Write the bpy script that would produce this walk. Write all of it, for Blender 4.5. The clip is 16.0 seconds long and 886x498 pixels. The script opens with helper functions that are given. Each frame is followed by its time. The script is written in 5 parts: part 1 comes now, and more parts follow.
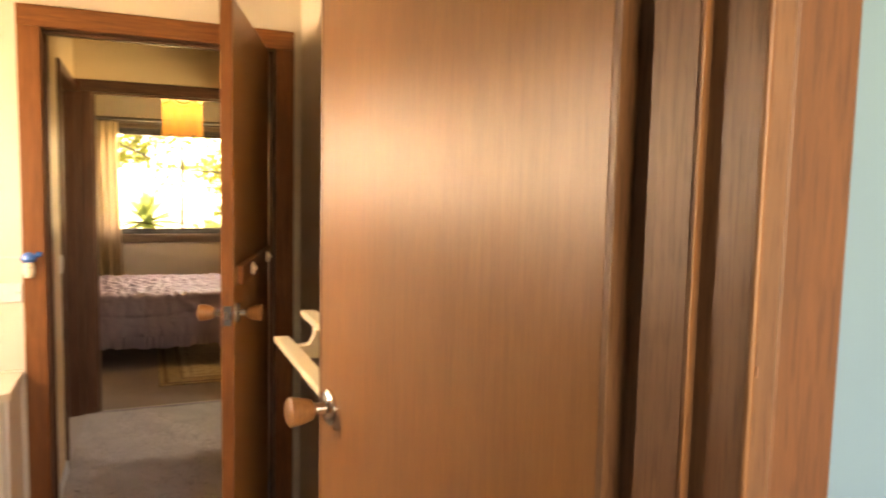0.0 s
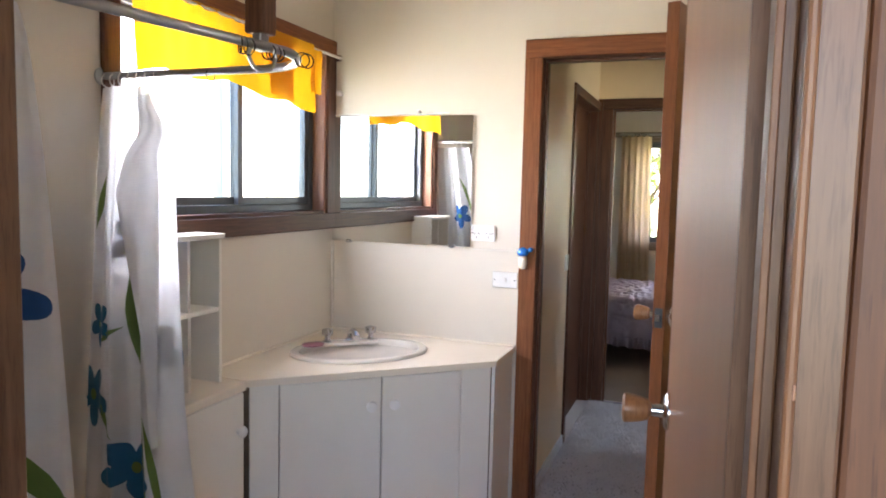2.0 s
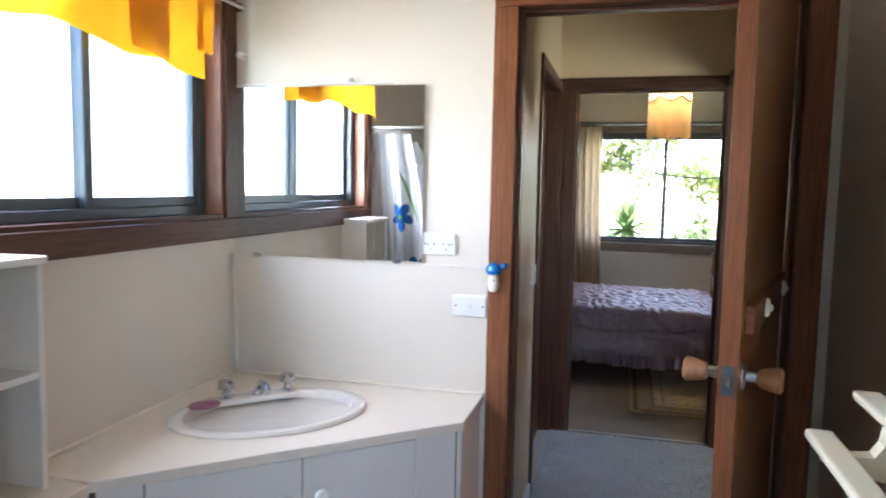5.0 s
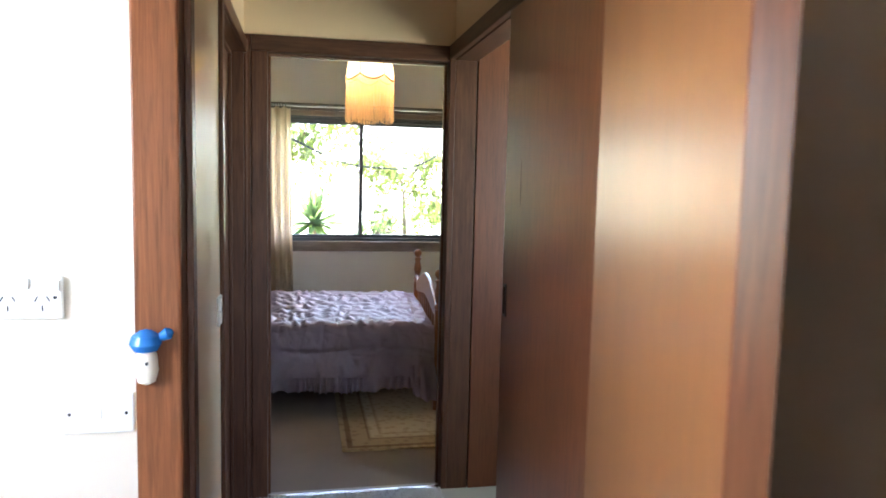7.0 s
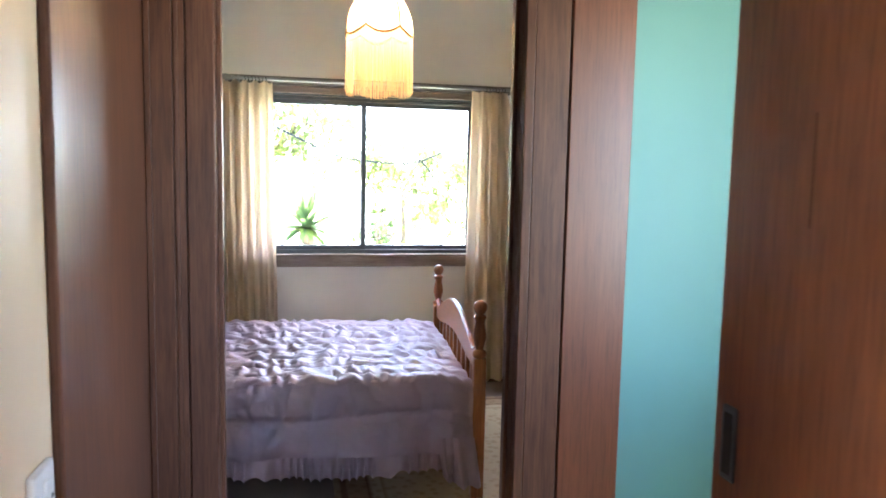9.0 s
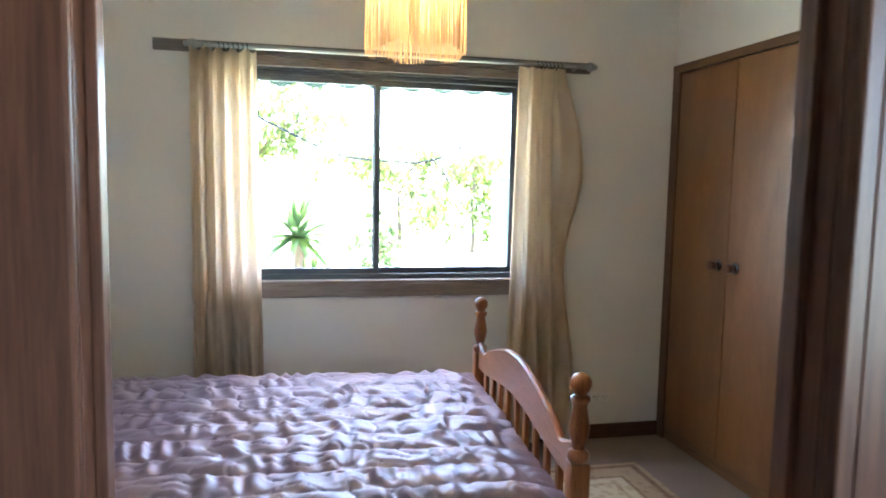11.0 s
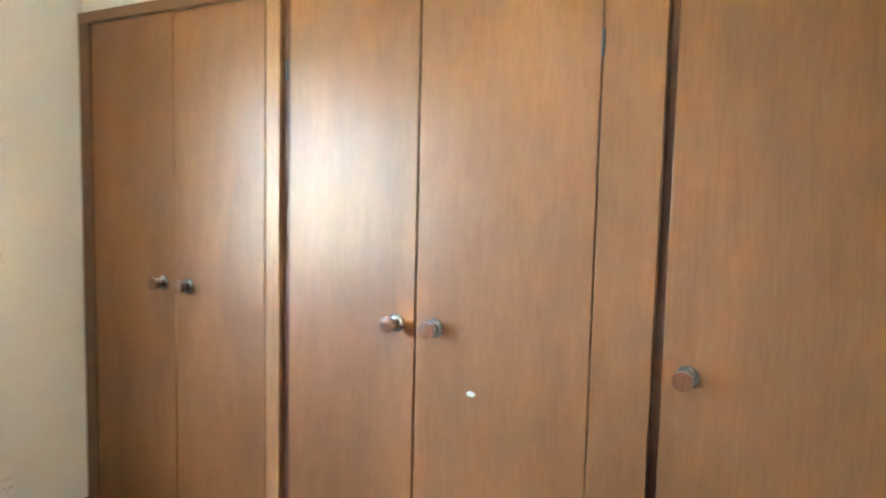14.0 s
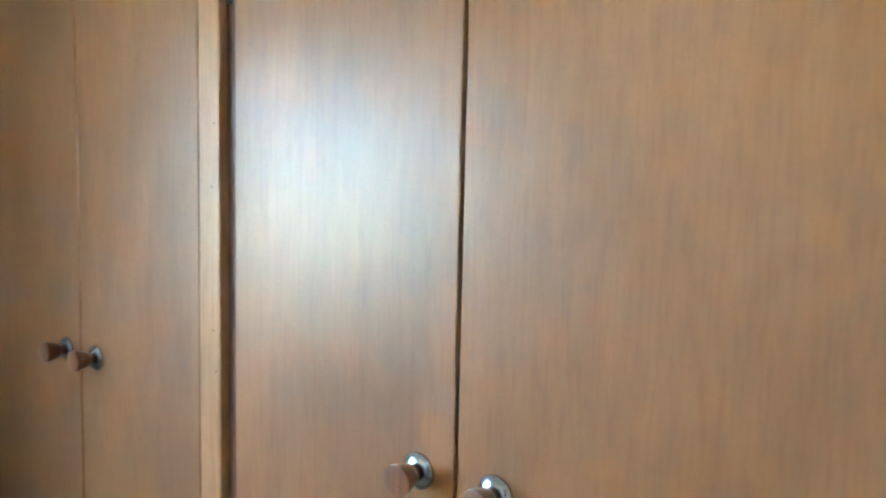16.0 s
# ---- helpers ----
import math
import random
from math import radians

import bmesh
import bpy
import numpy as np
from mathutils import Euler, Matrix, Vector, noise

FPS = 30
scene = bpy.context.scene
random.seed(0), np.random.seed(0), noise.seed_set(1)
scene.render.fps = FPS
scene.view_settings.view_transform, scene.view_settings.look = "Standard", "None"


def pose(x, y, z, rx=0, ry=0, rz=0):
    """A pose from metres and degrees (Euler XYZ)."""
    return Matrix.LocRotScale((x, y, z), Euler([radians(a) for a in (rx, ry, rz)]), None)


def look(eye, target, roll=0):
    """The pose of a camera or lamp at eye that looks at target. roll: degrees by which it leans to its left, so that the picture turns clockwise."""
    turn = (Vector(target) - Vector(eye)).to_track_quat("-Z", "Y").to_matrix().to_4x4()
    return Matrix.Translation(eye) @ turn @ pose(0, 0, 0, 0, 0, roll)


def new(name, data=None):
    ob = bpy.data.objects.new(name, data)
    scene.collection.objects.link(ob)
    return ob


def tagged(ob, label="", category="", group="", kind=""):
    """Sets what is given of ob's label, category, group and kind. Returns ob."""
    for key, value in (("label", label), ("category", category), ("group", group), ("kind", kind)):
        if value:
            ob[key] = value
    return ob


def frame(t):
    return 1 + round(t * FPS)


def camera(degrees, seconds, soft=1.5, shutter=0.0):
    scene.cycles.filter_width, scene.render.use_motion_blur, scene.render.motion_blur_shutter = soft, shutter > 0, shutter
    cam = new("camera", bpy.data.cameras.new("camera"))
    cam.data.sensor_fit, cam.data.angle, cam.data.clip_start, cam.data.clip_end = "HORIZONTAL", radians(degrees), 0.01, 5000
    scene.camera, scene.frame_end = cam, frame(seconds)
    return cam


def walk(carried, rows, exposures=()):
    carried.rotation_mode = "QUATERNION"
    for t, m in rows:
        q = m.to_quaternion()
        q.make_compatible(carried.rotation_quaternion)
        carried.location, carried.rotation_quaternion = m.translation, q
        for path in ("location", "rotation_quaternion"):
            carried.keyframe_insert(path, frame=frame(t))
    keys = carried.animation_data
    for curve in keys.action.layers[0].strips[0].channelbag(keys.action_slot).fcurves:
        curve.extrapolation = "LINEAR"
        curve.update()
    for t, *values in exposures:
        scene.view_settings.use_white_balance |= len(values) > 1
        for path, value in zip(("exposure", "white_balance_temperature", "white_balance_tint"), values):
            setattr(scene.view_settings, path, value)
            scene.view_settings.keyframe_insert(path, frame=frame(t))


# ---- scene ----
cam = camera(64.65, 16.0, soft=1.8, shutter=0.3)
# t, x, y, z, pitch, roll, yaw
PATH = [
    (0, 0.290, -2.913, 1.492, -4.98, -1.27, -22.99),
    (0.5, 0.382, -2.926, 1.482, -4.66, -1.33, -8.17),
    (1, 0.484, -2.990, 1.467, -4.62, -1.39, 3.37),
    (1.5, 0.569, -3.013, 1.464, -4.62, -1.30, 14.31),
    (2, 0.631, -2.952, 1.469, -4.86, -1.33, 20.67),
    (2.5, 0.654, -2.901, 1.463, -5.04, -1.31, 23.68),
    (3, 0.565, -2.829, 1.461, -5.05, -1.26, 24.76),
    (3.2, 0.506, -2.782, 1.461, -5.01, -1.25, 24.92),
    (5.5, 0.290, -2.037, 1.471, -5.26, -1.16, 6.74),
    (6, 0.260, -1.822, 1.471, -5.30, -1.22, -3.08),
    (6.5, 0.209, -1.534, 1.480, -5.41, -1.22, -9.64),
    (7, 0.160, -1.256, 1.485, -5.43, -1.32, -11.18),
    (7.5, 0.131, -0.917, 1.474, -5.43, -1.23, -11.35),
    (8, 0.161, -0.593, 1.463, -5.41, -1.07, -11.41),
    (8.5, 0.191, -0.238, 1.470, -5.56, -1.22, -11.49),
    (9, 0.207, 0.087, 1.470, -5.61, -1.14, -11.65),
    (11.3, 0.188, 1.469, 1.471, -5.38, -1.33, -12.79),
    (11.5, 0.231, 1.592, 1.463, -5.19, -1.48, -13.05),
    (12, 0.341, 1.798, 1.470, -4.96, -1.45, -14.16),
    (12.5, 0.383, 1.907, 1.483, -5.24, -1.41, -18.95),
    (13, 0.274, 2.025, 1.462, -4.97, -1.67, -33.45),
    (13.5, 0.328, 2.071, 1.456, -4.76, -1.84, -49.26),
    (14, 0.569, 2.133, 1.473, -5.07, -1.37, -59.21),
    (14.5, 0.848, 2.269, 1.494, -5.39, -1.48, -63.88),
    (15, 1.190, 2.460, 1.483, -5.33, -1.27, -63.40),
    (15.5, 1.369, 2.630, 1.479, -4.87, -1.39, -62.66),
    (16, 1.514, 2.705, 1.478, -4.60, -1.25, -53.82),
]
walk(cam, [(t, pose(x, y, z, 90 + p, r, w)) for t, x, y, z, p, r, w in PATH],
     exposures=[(0, 4.3, 15000, 31), (0.6, 4.15, 12800, 30), (1.2, 3.9, 7300, 20), (1.6, 3.85, 6400, 18), (3, 3.85, 6100, 17), (5.5, 3.8, 5450, 13), (7, 4.3, 5650, 12), (8.2, 5.1, 5000, 9), (9.2, 5.05, 5500, 18), (11.3, 4.85, 5150, 11), (12.6, 4.6, 5250, 11), (13.0, 4.5, 5400, 10), (13.45, 5.75, 5500, 10), (14, 6.35, 5350, 7), (14.7, 6.3, 5150, 3), (15.4, 6.2, 4850, -1), (16, 6.15, 4550, -3)])

# ---- light ----
SUN_EL, SUN_AZ = radians(50), radians(22)      # azimuth from +y towards +x
world = bpy.data.worlds.new("sky")
world.use_nodes = True
scene.world = world
wn = world.node_tree.nodes
sky = wn.new("ShaderNodeTexSky")
sky.sky_type, sky.sun_disc = "NISHITA", False
sky.sun_elevation, sky.sun_rotation = SUN_EL, SUN_AZ
wn["Background"].inputs["Strength"].default_value = 0.15
world.node_tree.links.new(sky.outputs[0], wn["Background"].inputs["Color"])
sun = new("sun", bpy.data.lights.new("sun", "SUN"))
sun.data.energy, sun.data.angle, sun.data.color = 5.0, radians(0.5), (1.0, 0.95, 0.86)
to_sun = Vector((math.sin(SUN_AZ) * math.cos(SUN_EL), math.cos(SUN_AZ) * math.cos(SUN_EL), math.sin(SUN_EL)))
sun.matrix_basis = look((0, 0, 20), Vector((0, 0, 20)) - to_sun)


# Added lamp for the hall's daylight; no window is seen on that side
hall_light = new("hall_fill_light", bpy.data.lights.new("hall_fill_light", "AREA"))
hall_light.data.shape, hall_light.data.size, hall_light.data.size_y, hall_light.data.energy = "RECTANGLE", 1.5, 1.1, 0.95
hall_light.data.color = (1.0, 0.87, 0.74)
hall_light.matrix_basis = look((0.78, -4.22, 1.55), (0.1, 0, 1.5))


# Added fill lamp that brightens the teal wall and corridor; its source is unseen
passage_light = new("passage_fill_light", bpy.data.lights.new("passage_fill_light", "AREA"))
passage_light.data.shape, passage_light.data.size, passage_light.data.size_y, passage_light.data.energy = "RECTANGLE", 0.9, 1.0, 1.0
passage_light.data.color = (0.98, 1.0, 0.95)
passage_light.matrix_basis = look((1.93, 0.85, 1.5), (0, 0.85, 1.5))
bed_light = new("bedroom_window_light", bpy.data.lights.new("bedroom_window_light", "AREA"))
bed_light.data.shape, bed_light.data.size, bed_light.data.size_y, bed_light.data.energy = "RECTANGLE", 1.5, 0.35, 1.1
bed_light.matrix_basis = look((0.65, 5.3, 2.21), (0.65, 4.2, 1.2))
for mid_y, wide, watts, cone in ((-0.36, 0.50, 0.3, 110), (-1.10, 0.32, 1.6, 168)):
    bath_light = new("bathroom_window_light", bpy.data.lights.new("bathroom_window_light", "AREA"))
    bath_light.data.shape, bath_light.data.size, bath_light.data.size_y, bath_light.data.energy = "RECTANGLE", wide, 0.62, watts
    bath_light.data.spread = radians(cone)
    bath_light.matrix_basis = look((-1.178, mid_y, 1.71), (0, mid_y, 1.71))
lamp_light = new("pendant_bulb_light", bpy.data.lights.new("pendant_bulb_light", "POINT"))
lamp_light.data.energy, lamp_light.data.color, lamp_light.data.shadow_soft_size = 0.5, (1.0, 0.74, 0.45), 0.03
lamp_light.location = (0.595, 3.56, 2.165)


# ---- materials ----
def material(name, rough=0.5, metal=0.0):
    m = bpy.data.materials.new(name)
    m.use_nodes = True
    nt = m.node_tree
    b = nt.nodes["Principled BSDF"]
    b.inputs["Roughness"].default_value, b.inputs["Metallic"].default_value = rough, metal
    return m, nt, b


def coords(nt, scale):
    tc, mp = nt.nodes.new("ShaderNodeTexCoord"), nt.nodes.new("ShaderNodeMapping")
    mp.inputs["Scale"].default_value = scale
    nt.links.new(tc.outputs["Object"], mp.inputs["Vector"])
    return mp.outputs[0]


def noise_tex(nt, vec, scale, detail=4.0, rough=0.55, distort=0.0):
    n = nt.nodes.new("ShaderNodeTexNoise")
    for k, v in (("Scale", scale), ("Detail", detail), ("Roughness", rough), ("Distortion", distort)):
        n.inputs[k].default_value = v
    nt.links.new(vec, n.inputs["Vector"])
    return n.outputs["Fac"]


def ramp(nt, fac, stops):
    r = nt.nodes.new("ShaderNodeValToRGB")
    el = r.color_ramp.elements
    while len(el) < len(stops):
        el.new(0.5)
    for e, (p, c) in zip(el, stops):
        e.position, e.color = p, (*c, 1)
    nt.links.new(fac, r.inputs[0])
    return r.outputs[0]


def mix(nt, a, b, fac, kind="MIX"):
    n = nt.nodes.new("ShaderNodeMix")
    n.data_type, n.blend_type = "RGBA", kind
    if isinstance(fac, float):
        n.inputs[0].default_value = fac
    else:
        nt.links.new(fac, n.inputs[0])
    for s, v in ((6, a), (7, b)):
        if isinstance(v, tuple):
            n.inputs[s].default_value = (*v, 1)
        else:
            nt.links.new(v, n.inputs[s])
    return n.outputs[2]


def bump(nt, b, fac, strength, dist=0.002):
    n = nt.nodes.new("ShaderNodeBump")
    n.inputs["Strength"].default_value, n.inputs["Distance"].default_value = strength, dist
    nt.links.new(fac, n.inputs["Height"])
    nt.links.new(n.outputs[0], b.inputs["Normal"])


def vary_rough(nt, b, fac, lo, hi):
    n = nt.nodes.new("ShaderNodeMapRange")
    n.inputs["To Min"].default_value, n.inputs["To Max"].default_value = lo, hi
    nt.links.new(fac, n.inputs["Value"])
    nt.links.new(n.outputs[0], b.inputs["Roughness"])


def wood(name, light, dark, rough=0.35, axis=2, grain=26.0, blotch=0.5, stretch=0.045, fleck=0.35, pore=(150.0, 9.0)):
    """Varnished timber whose grain runs along one axis, with dark pores and cloudy figure."""
    m, nt, b = material(name, rough)
    s = [grain, grain, grain]
    s[axis] = grain * stretch
    v = coords(nt, s)
    fine = noise_tex(nt, v, 3.0, 6, 0.7, 0.6)
    col = ramp(nt, fine, [(0.3, dark), (0.52, tuple((p + q) / 2 for p, q in zip(light, dark))), (0.72, light)])
    s2 = [3.0, 3.0, 3.0]
    s2[axis] = 0.7
    big = noise_tex(nt, coords(nt, s2), 1.3, 3, 0.5, 0.4)
    patch = ramp(nt, big, [(0.3, (0.62, 0.60, 0.56)), (0.7, (1.15, 1.12, 1.05))])
    col = mix(nt, col, patch, blotch, "MULTIPLY")
    s3 = [7.0, 7.0, 7.0]
    s3[axis] = 3.2
    cloud = ramp(nt, noise_tex(nt, coords(nt, s3), 1.6, 5, 0.65, 1.2), [(0.32, (0.78, 0.76, 0.74)), (0.62, (1.06, 1.05, 1.04))])
    col = mix(nt, col, cloud, 0.4, "MULTIPLY")
    s4 = [pore[0]] * 3
    s4[axis] = pore[1]
    pores = ramp(nt, noise_tex(nt, coords(nt, s4), 1.0, 3, 0.6, 0.3), [(0.36, (0.42, 0.32, 0.26)), (0.50, (1.0, 1.0, 1.0))])
    col = mix(nt, col, pores, fleck, "MULTIPLY")
    nt.links.new(col, b.inputs["Base Color"])
    vary_rough(nt, b, fine, rough - 0.03, rough + 0.05)
    bump(nt, b, fine, 0.05, 0.001)
    return m


def paint(name, col, rough=0.55, rough_scale=180.0, stain=0.06):
    m, nt, b = material(name, rough)
    v = coords(nt, (1, 1, 1))
    big = noise_tex(nt, v, 1.7, 4, 0.6)
    c = ramp(nt, big, [(0.25, tuple(x * (1 - stain) for x in col)), (0.75, tuple(min(1, x * (1 + stain * 0.4)) for x in col))])
    nt.links.new(c, b.inputs["Base Color"])
    bump(nt, b, noise_tex(nt, v, rough_scale, 3), 0.06, 0.001)
    vary_rough(nt, b, noise_tex(nt, v, 9, 3), rough - 0.06, rough + 0.08)
    return m


def plain(name, col, rough=0.4, metal=0.0, stain=0.08, scale=14.0):
    m, nt, b = material(name, rough, metal)
    f = noise_tex(nt, coords(nt, (1, 1, 1)), scale, 3)
    nt.links.new(ramp(nt, f, [(0.3, tuple(x * (1 - stain) for x in col)), (0.7, col)]), b.inputs["Base Color"])
    vary_rough(nt, b, f, max(0.02, rough - 0.05), rough + 0.06)
    return m


def cloth(name, col, rough=0.85, weave=900.0, through_light=0.0, sheen=0.2):
    m, nt, b = material(name, rough)
    v = coords(nt, (1, 1, 1))
    f = noise_tex(nt, v, 5, 4)
    c = ramp(nt, f, [(0.3, tuple(x * 0.9 for x in col)), (0.7, col)])
    nt.links.new(c, b.inputs["Base Color"])
    b.inputs["Sheen Weight"].default_value = sheen
    bump(nt, b, noise_tex(nt, v, weave, 2), 0.15, 0.0008)
    if through_light:
        tr, mx = nt.nodes.new("ShaderNodeBsdfTranslucent"), nt.nodes.new("ShaderNodeMixShader")
        nt.links.new(c, tr.inputs["Color"])
        mx.inputs[0].default_value = through_light
        nt.links.new(b.outputs[0], mx.inputs[1])
        nt.links.new(tr.outputs[0], mx.inputs[2])
        nt.links.new(mx.outputs[0], nt.nodes["Material Output"].inputs["Surface"])
    return m


M_WALL = paint("cream_wall_paint", (0.69, 0.62, 0.515))
M_WALL2 = paint("cream_sheet_lining", (0.72, 0.66, 0.57), 0.45)
M_BED_WALL = paint("off_white_wall_paint", (0.75, 0.73, 0.69))
M_CORR = paint("yellow_cream_paint", (0.77, 0.59, 0.385), 0.42)
M_BLUE = paint("pale_blue_paint", (0.11, 0.24, 0.34))
M_TEAL = paint("teal_paint", (0.13, 0.265, 0.24), 0.6)
M_CEIL = paint("ceiling_paint", (0.78, 0.76, 0.70))
M_TRIM = wood("stained_trim_timber", (0.31, 0.12, 0.048), (0.15, 0.05, 0.02), 0.38)
M_TRIM_Y = wood("stained_trim_timber_along_y", (0.31, 0.12, 0.048), (0.15, 0.05, 0.02), 0.38, 1)
M_TRIM_X = wood("stained_trim_timber_along_x", (0.31, 0.12, 0.048), (0.15, 0.05, 0.02), 0.38, 0)
M_DARK_X = wood("dark_timber_along_x", (0.13, 0.06, 0.035), (0.06, 0.025, 0.015), 0.4, 0)
M_DARK = wood("dark_timber", (0.15, 0.065, 0.035), (0.07, 0.028, 0.016), 0.4)
M_DARK_Y = wood("dark_timber_along_y", (0.15, 0.065, 0.035), (0.07, 0.028, 0.016), 0.4, 1)
M_DOOR = wood("varnished_door_veneer", (0.27, 0.112, 0.038), (0.205, 0.083, 0.027), 0.34, 2, 34.0, 0.5, 0.09, 0.15, (200.0, 8.0))
M_WARD = wood("honey_veneer", (0.250, 0.112, 0.037), (0.216, 0.094, 0.031), 0.385, 2, 22.0, 0.6, 0.10, 0.16, (170.0, 9.0))
M_WARD_Y = wood("honey_timber_along_y", (0.24, 0.12, 0.05), (0.15, 0.07, 0.028), 0.32, 1)
M_KNOB = wood("turned_knob_timber", (0.38, 0.185, 0.08), (0.26, 0.115, 0.048), 0.35)
M_BEDWOOD = wood("bed_timber", (0.38, 0.16, 0.065), (0.24, 0.09, 0.035), 0.28)
for m_ in (M_TRIM, M_TRIM_X, M_TRIM_Y, M_DARK, M_DARK_X, M_DARK_Y, M_BEDWOOD):
    m_.node_tree.nodes["Principled BSDF"].inputs["Specular IOR Level"].default_value = 0.28
M_CHROME = plain("chrome", (0.60, 0.60, 0.61), 0.16, 1.0)
M_OLDCHROME = plain("tarnished_chrome", (0.28, 0.28, 0.30), 0.22, 1.0)
M_ALU = plain("dark_bronze_aluminium", (0.10, 0.115, 0.13), 0.35, 0.5)
M_WHITE = paint("white_cabinet_paint", (0.80, 0.76, 0.68), 0.42, 90)
M_TOP = paint("cream_laminate", (0.83, 0.74, 0.61), 0.3, 60)
M_BASIN = plain("cream_basin_enamel", (0.80, 0.74, 0.66), 0.12)
# Dark brown that puts the shade of the vanity's door gaps into the carcass
M_BOARD = plain("gap_shade_carcass", (0.20, 0.145, 0.095), 0.8)
M_PLASTIC = plain("white_plastic", (0.80, 0.78, 0.74), 0.3)
# Black of rings, cable and edges, and painted shade for hollows and gaps
M_BLACK = plain("black_and_gap_shade", (0.012, 0.011, 0.01), 0.7)


M_JAMB = wood("worn_jamb_timber", (0.205, 0.098, 0.053), (0.12, 0.053, 0.027), 0.42, 2, 24.0, 0.5, 0.05, 0.5, (260.0, 20.0))
M_WORN = wood("worn_orange_edge", (0.25, 0.105, 0.043), (0.155, 0.06, 0.024), 0.45, 2, 30.0, 0.6, 0.06, 0.5, (120.0, 14.0))
M_DOOR_RED = wood("red_brown_door_veneer", (0.26, 0.095, 0.036), (0.17, 0.058, 0.023), 0.29, 2, 40.0, 0.5)
M_HALL_TRIM = wood("hall_trim_timber", (0.165, 0.060, 0.023), (0.10, 0.034, 0.012), 0.55, 2, 30.0, 0.5, 0.05, 0.6, (240.0, 18.0))
M_RED_PANEL = wood("red_brown_panel", (0.19, 0.062, 0.024), (0.13, 0.04, 0.016), 0.4, 2, 30.0)
M_REVEAL = wood("reveal_timber", (0.46, 0.24, 0.15), (0.36, 0.17, 0.10), 0.45)
M_BASE = paint("pale_skirting_paint", (0.62, 0.66, 0.70), 0.35)
M_YELLOW = cloth("yellow_cloth", (0.76, 0.42, 0.008), 0.8, 700, 0.40)
M_SHOWER = cloth("shower_curtain_cloth", (0.93, 0.93, 0.94), 0.5, 900, 0.5, 0.0)
M_PRINT_BLUE = plain("printed_blue", (0.006, 0.085, 0.30), 0.5)
M_PRINT_TEAL = plain("printed_teal", (0.01, 0.15, 0.30), 0.5)
M_PRINT_GREEN = plain("printed_green", (0.17, 0.27, 0.055), 0.5)
M_TOYBLUE = plain("blue_toy_plastic", (0.02, 0.16, 0.50), 0.25)
M_STEEL = plain("galvanised_steel", (0.40, 0.42, 0.44), 0.3, 1.0)
M_CREAM = paint("cream_gloss_paint", (0.78, 0.70, 0.52), 0.3, 60)
M_CURTAIN = cloth("cream_curtain_cloth", (0.82, 0.70, 0.54), 0.85, 700, 0.32)


M_SILL = wood("grey_sill_timber", (0.33, 0.28, 0.25), (0.25, 0.21, 0.185), 0.5, 0)
M_ROD_BOARD = wood("dark_rod_board", (0.24, 0.22, 0.21), (0.16, 0.145, 0.14), 0.5, 0)
M_SHADE = cloth("lamp_shade_cloth", (0.85, 0.74, 0.52), 0.8, 600, 0.6, 0.0)
M_FRINGE = cloth("fringe_thread", (0.80, 0.62, 0.36), 0.8, 600, 0.5, 0.0)
M_BRAID = plain("tan_braid", (0.27, 0.15, 0.055), 0.8)
M_BED_Y = wood("bed_timber_along_y", (0.38, 0.16, 0.065), (0.24, 0.09, 0.035), 0.28, 1)
M_WARD_B = wood("honey_veneer_b", (0.258, 0.117, 0.039), (0.222, 0.097, 0.032), 0.385, 2, 19.0, 0.6, 0.12, 0.16, (160.0, 10.0))
# Paler copy of the veneer; holds the light on one stile's edge
M_WARD_PALE = wood("edge_lit_stile", (0.37, 0.20, 0.085), (0.29, 0.145, 0.058), 0.36, 2, 22.0, 0.5, 0.08, 0.2)
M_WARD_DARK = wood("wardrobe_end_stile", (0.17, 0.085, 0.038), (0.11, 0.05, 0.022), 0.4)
M_WKNOB = wood("dark_turned_knob", (0.21, 0.09, 0.042), (0.13, 0.05, 0.022), 0.3)
for m_ in (M_WARD, M_WARD_B, M_DOOR, M_DOOR_RED):
    m_.node_tree.nodes["Principled BSDF"].inputs["Specular IOR Level"].default_value = 0.55
M_PILE = cloth("carpet_pile_fibre", (0.60, 0.57, 0.56), 0.95, 500)
M_AWNING = cloth("awning_canvas", (0.05, 0.075, 0.055), 0.8, 500, 0.15)
M_BARK = paint("bark", (0.16, 0.11, 0.07), 0.9, 30, 0.4)
M_LEAF = cloth("sunlit_leaf", (0.13, 0.16, 0.035), 0.6, 60, 0.6, 0.0)
M_LEAF2 = cloth("green_leaf", (0.12, 0.17, 0.05), 0.5, 60, 0.6, 0.0)
M_SHED = plain("blue_green_metal", (0.26, 0.32, 0.33), 0.4)


def satin():
    m, nt, b = material("lilac_satin", 0.3)
    v = coords(nt, (1, 1, 1))
    c = ramp(nt, noise_tex(nt, v, 6, 3), [(0.3, (0.42, 0.325, 0.39)), (0.7, (0.46, 0.36, 0.425))])
    nt.links.new(c, b.inputs["Base Color"])
    b.inputs["Specular IOR Level"].default_value = 1.0
    b.inputs["Specular Tint"].default_value = (1.0, 0.92, 0.98, 1)
    vary_rough(nt, b, noise_tex(nt, v, 20, 2), 0.30, 0.40)
    bump(nt, b, noise_tex(nt, v, 700, 2), 0.05, 0.0006)
    return m


M_SATIN = satin()


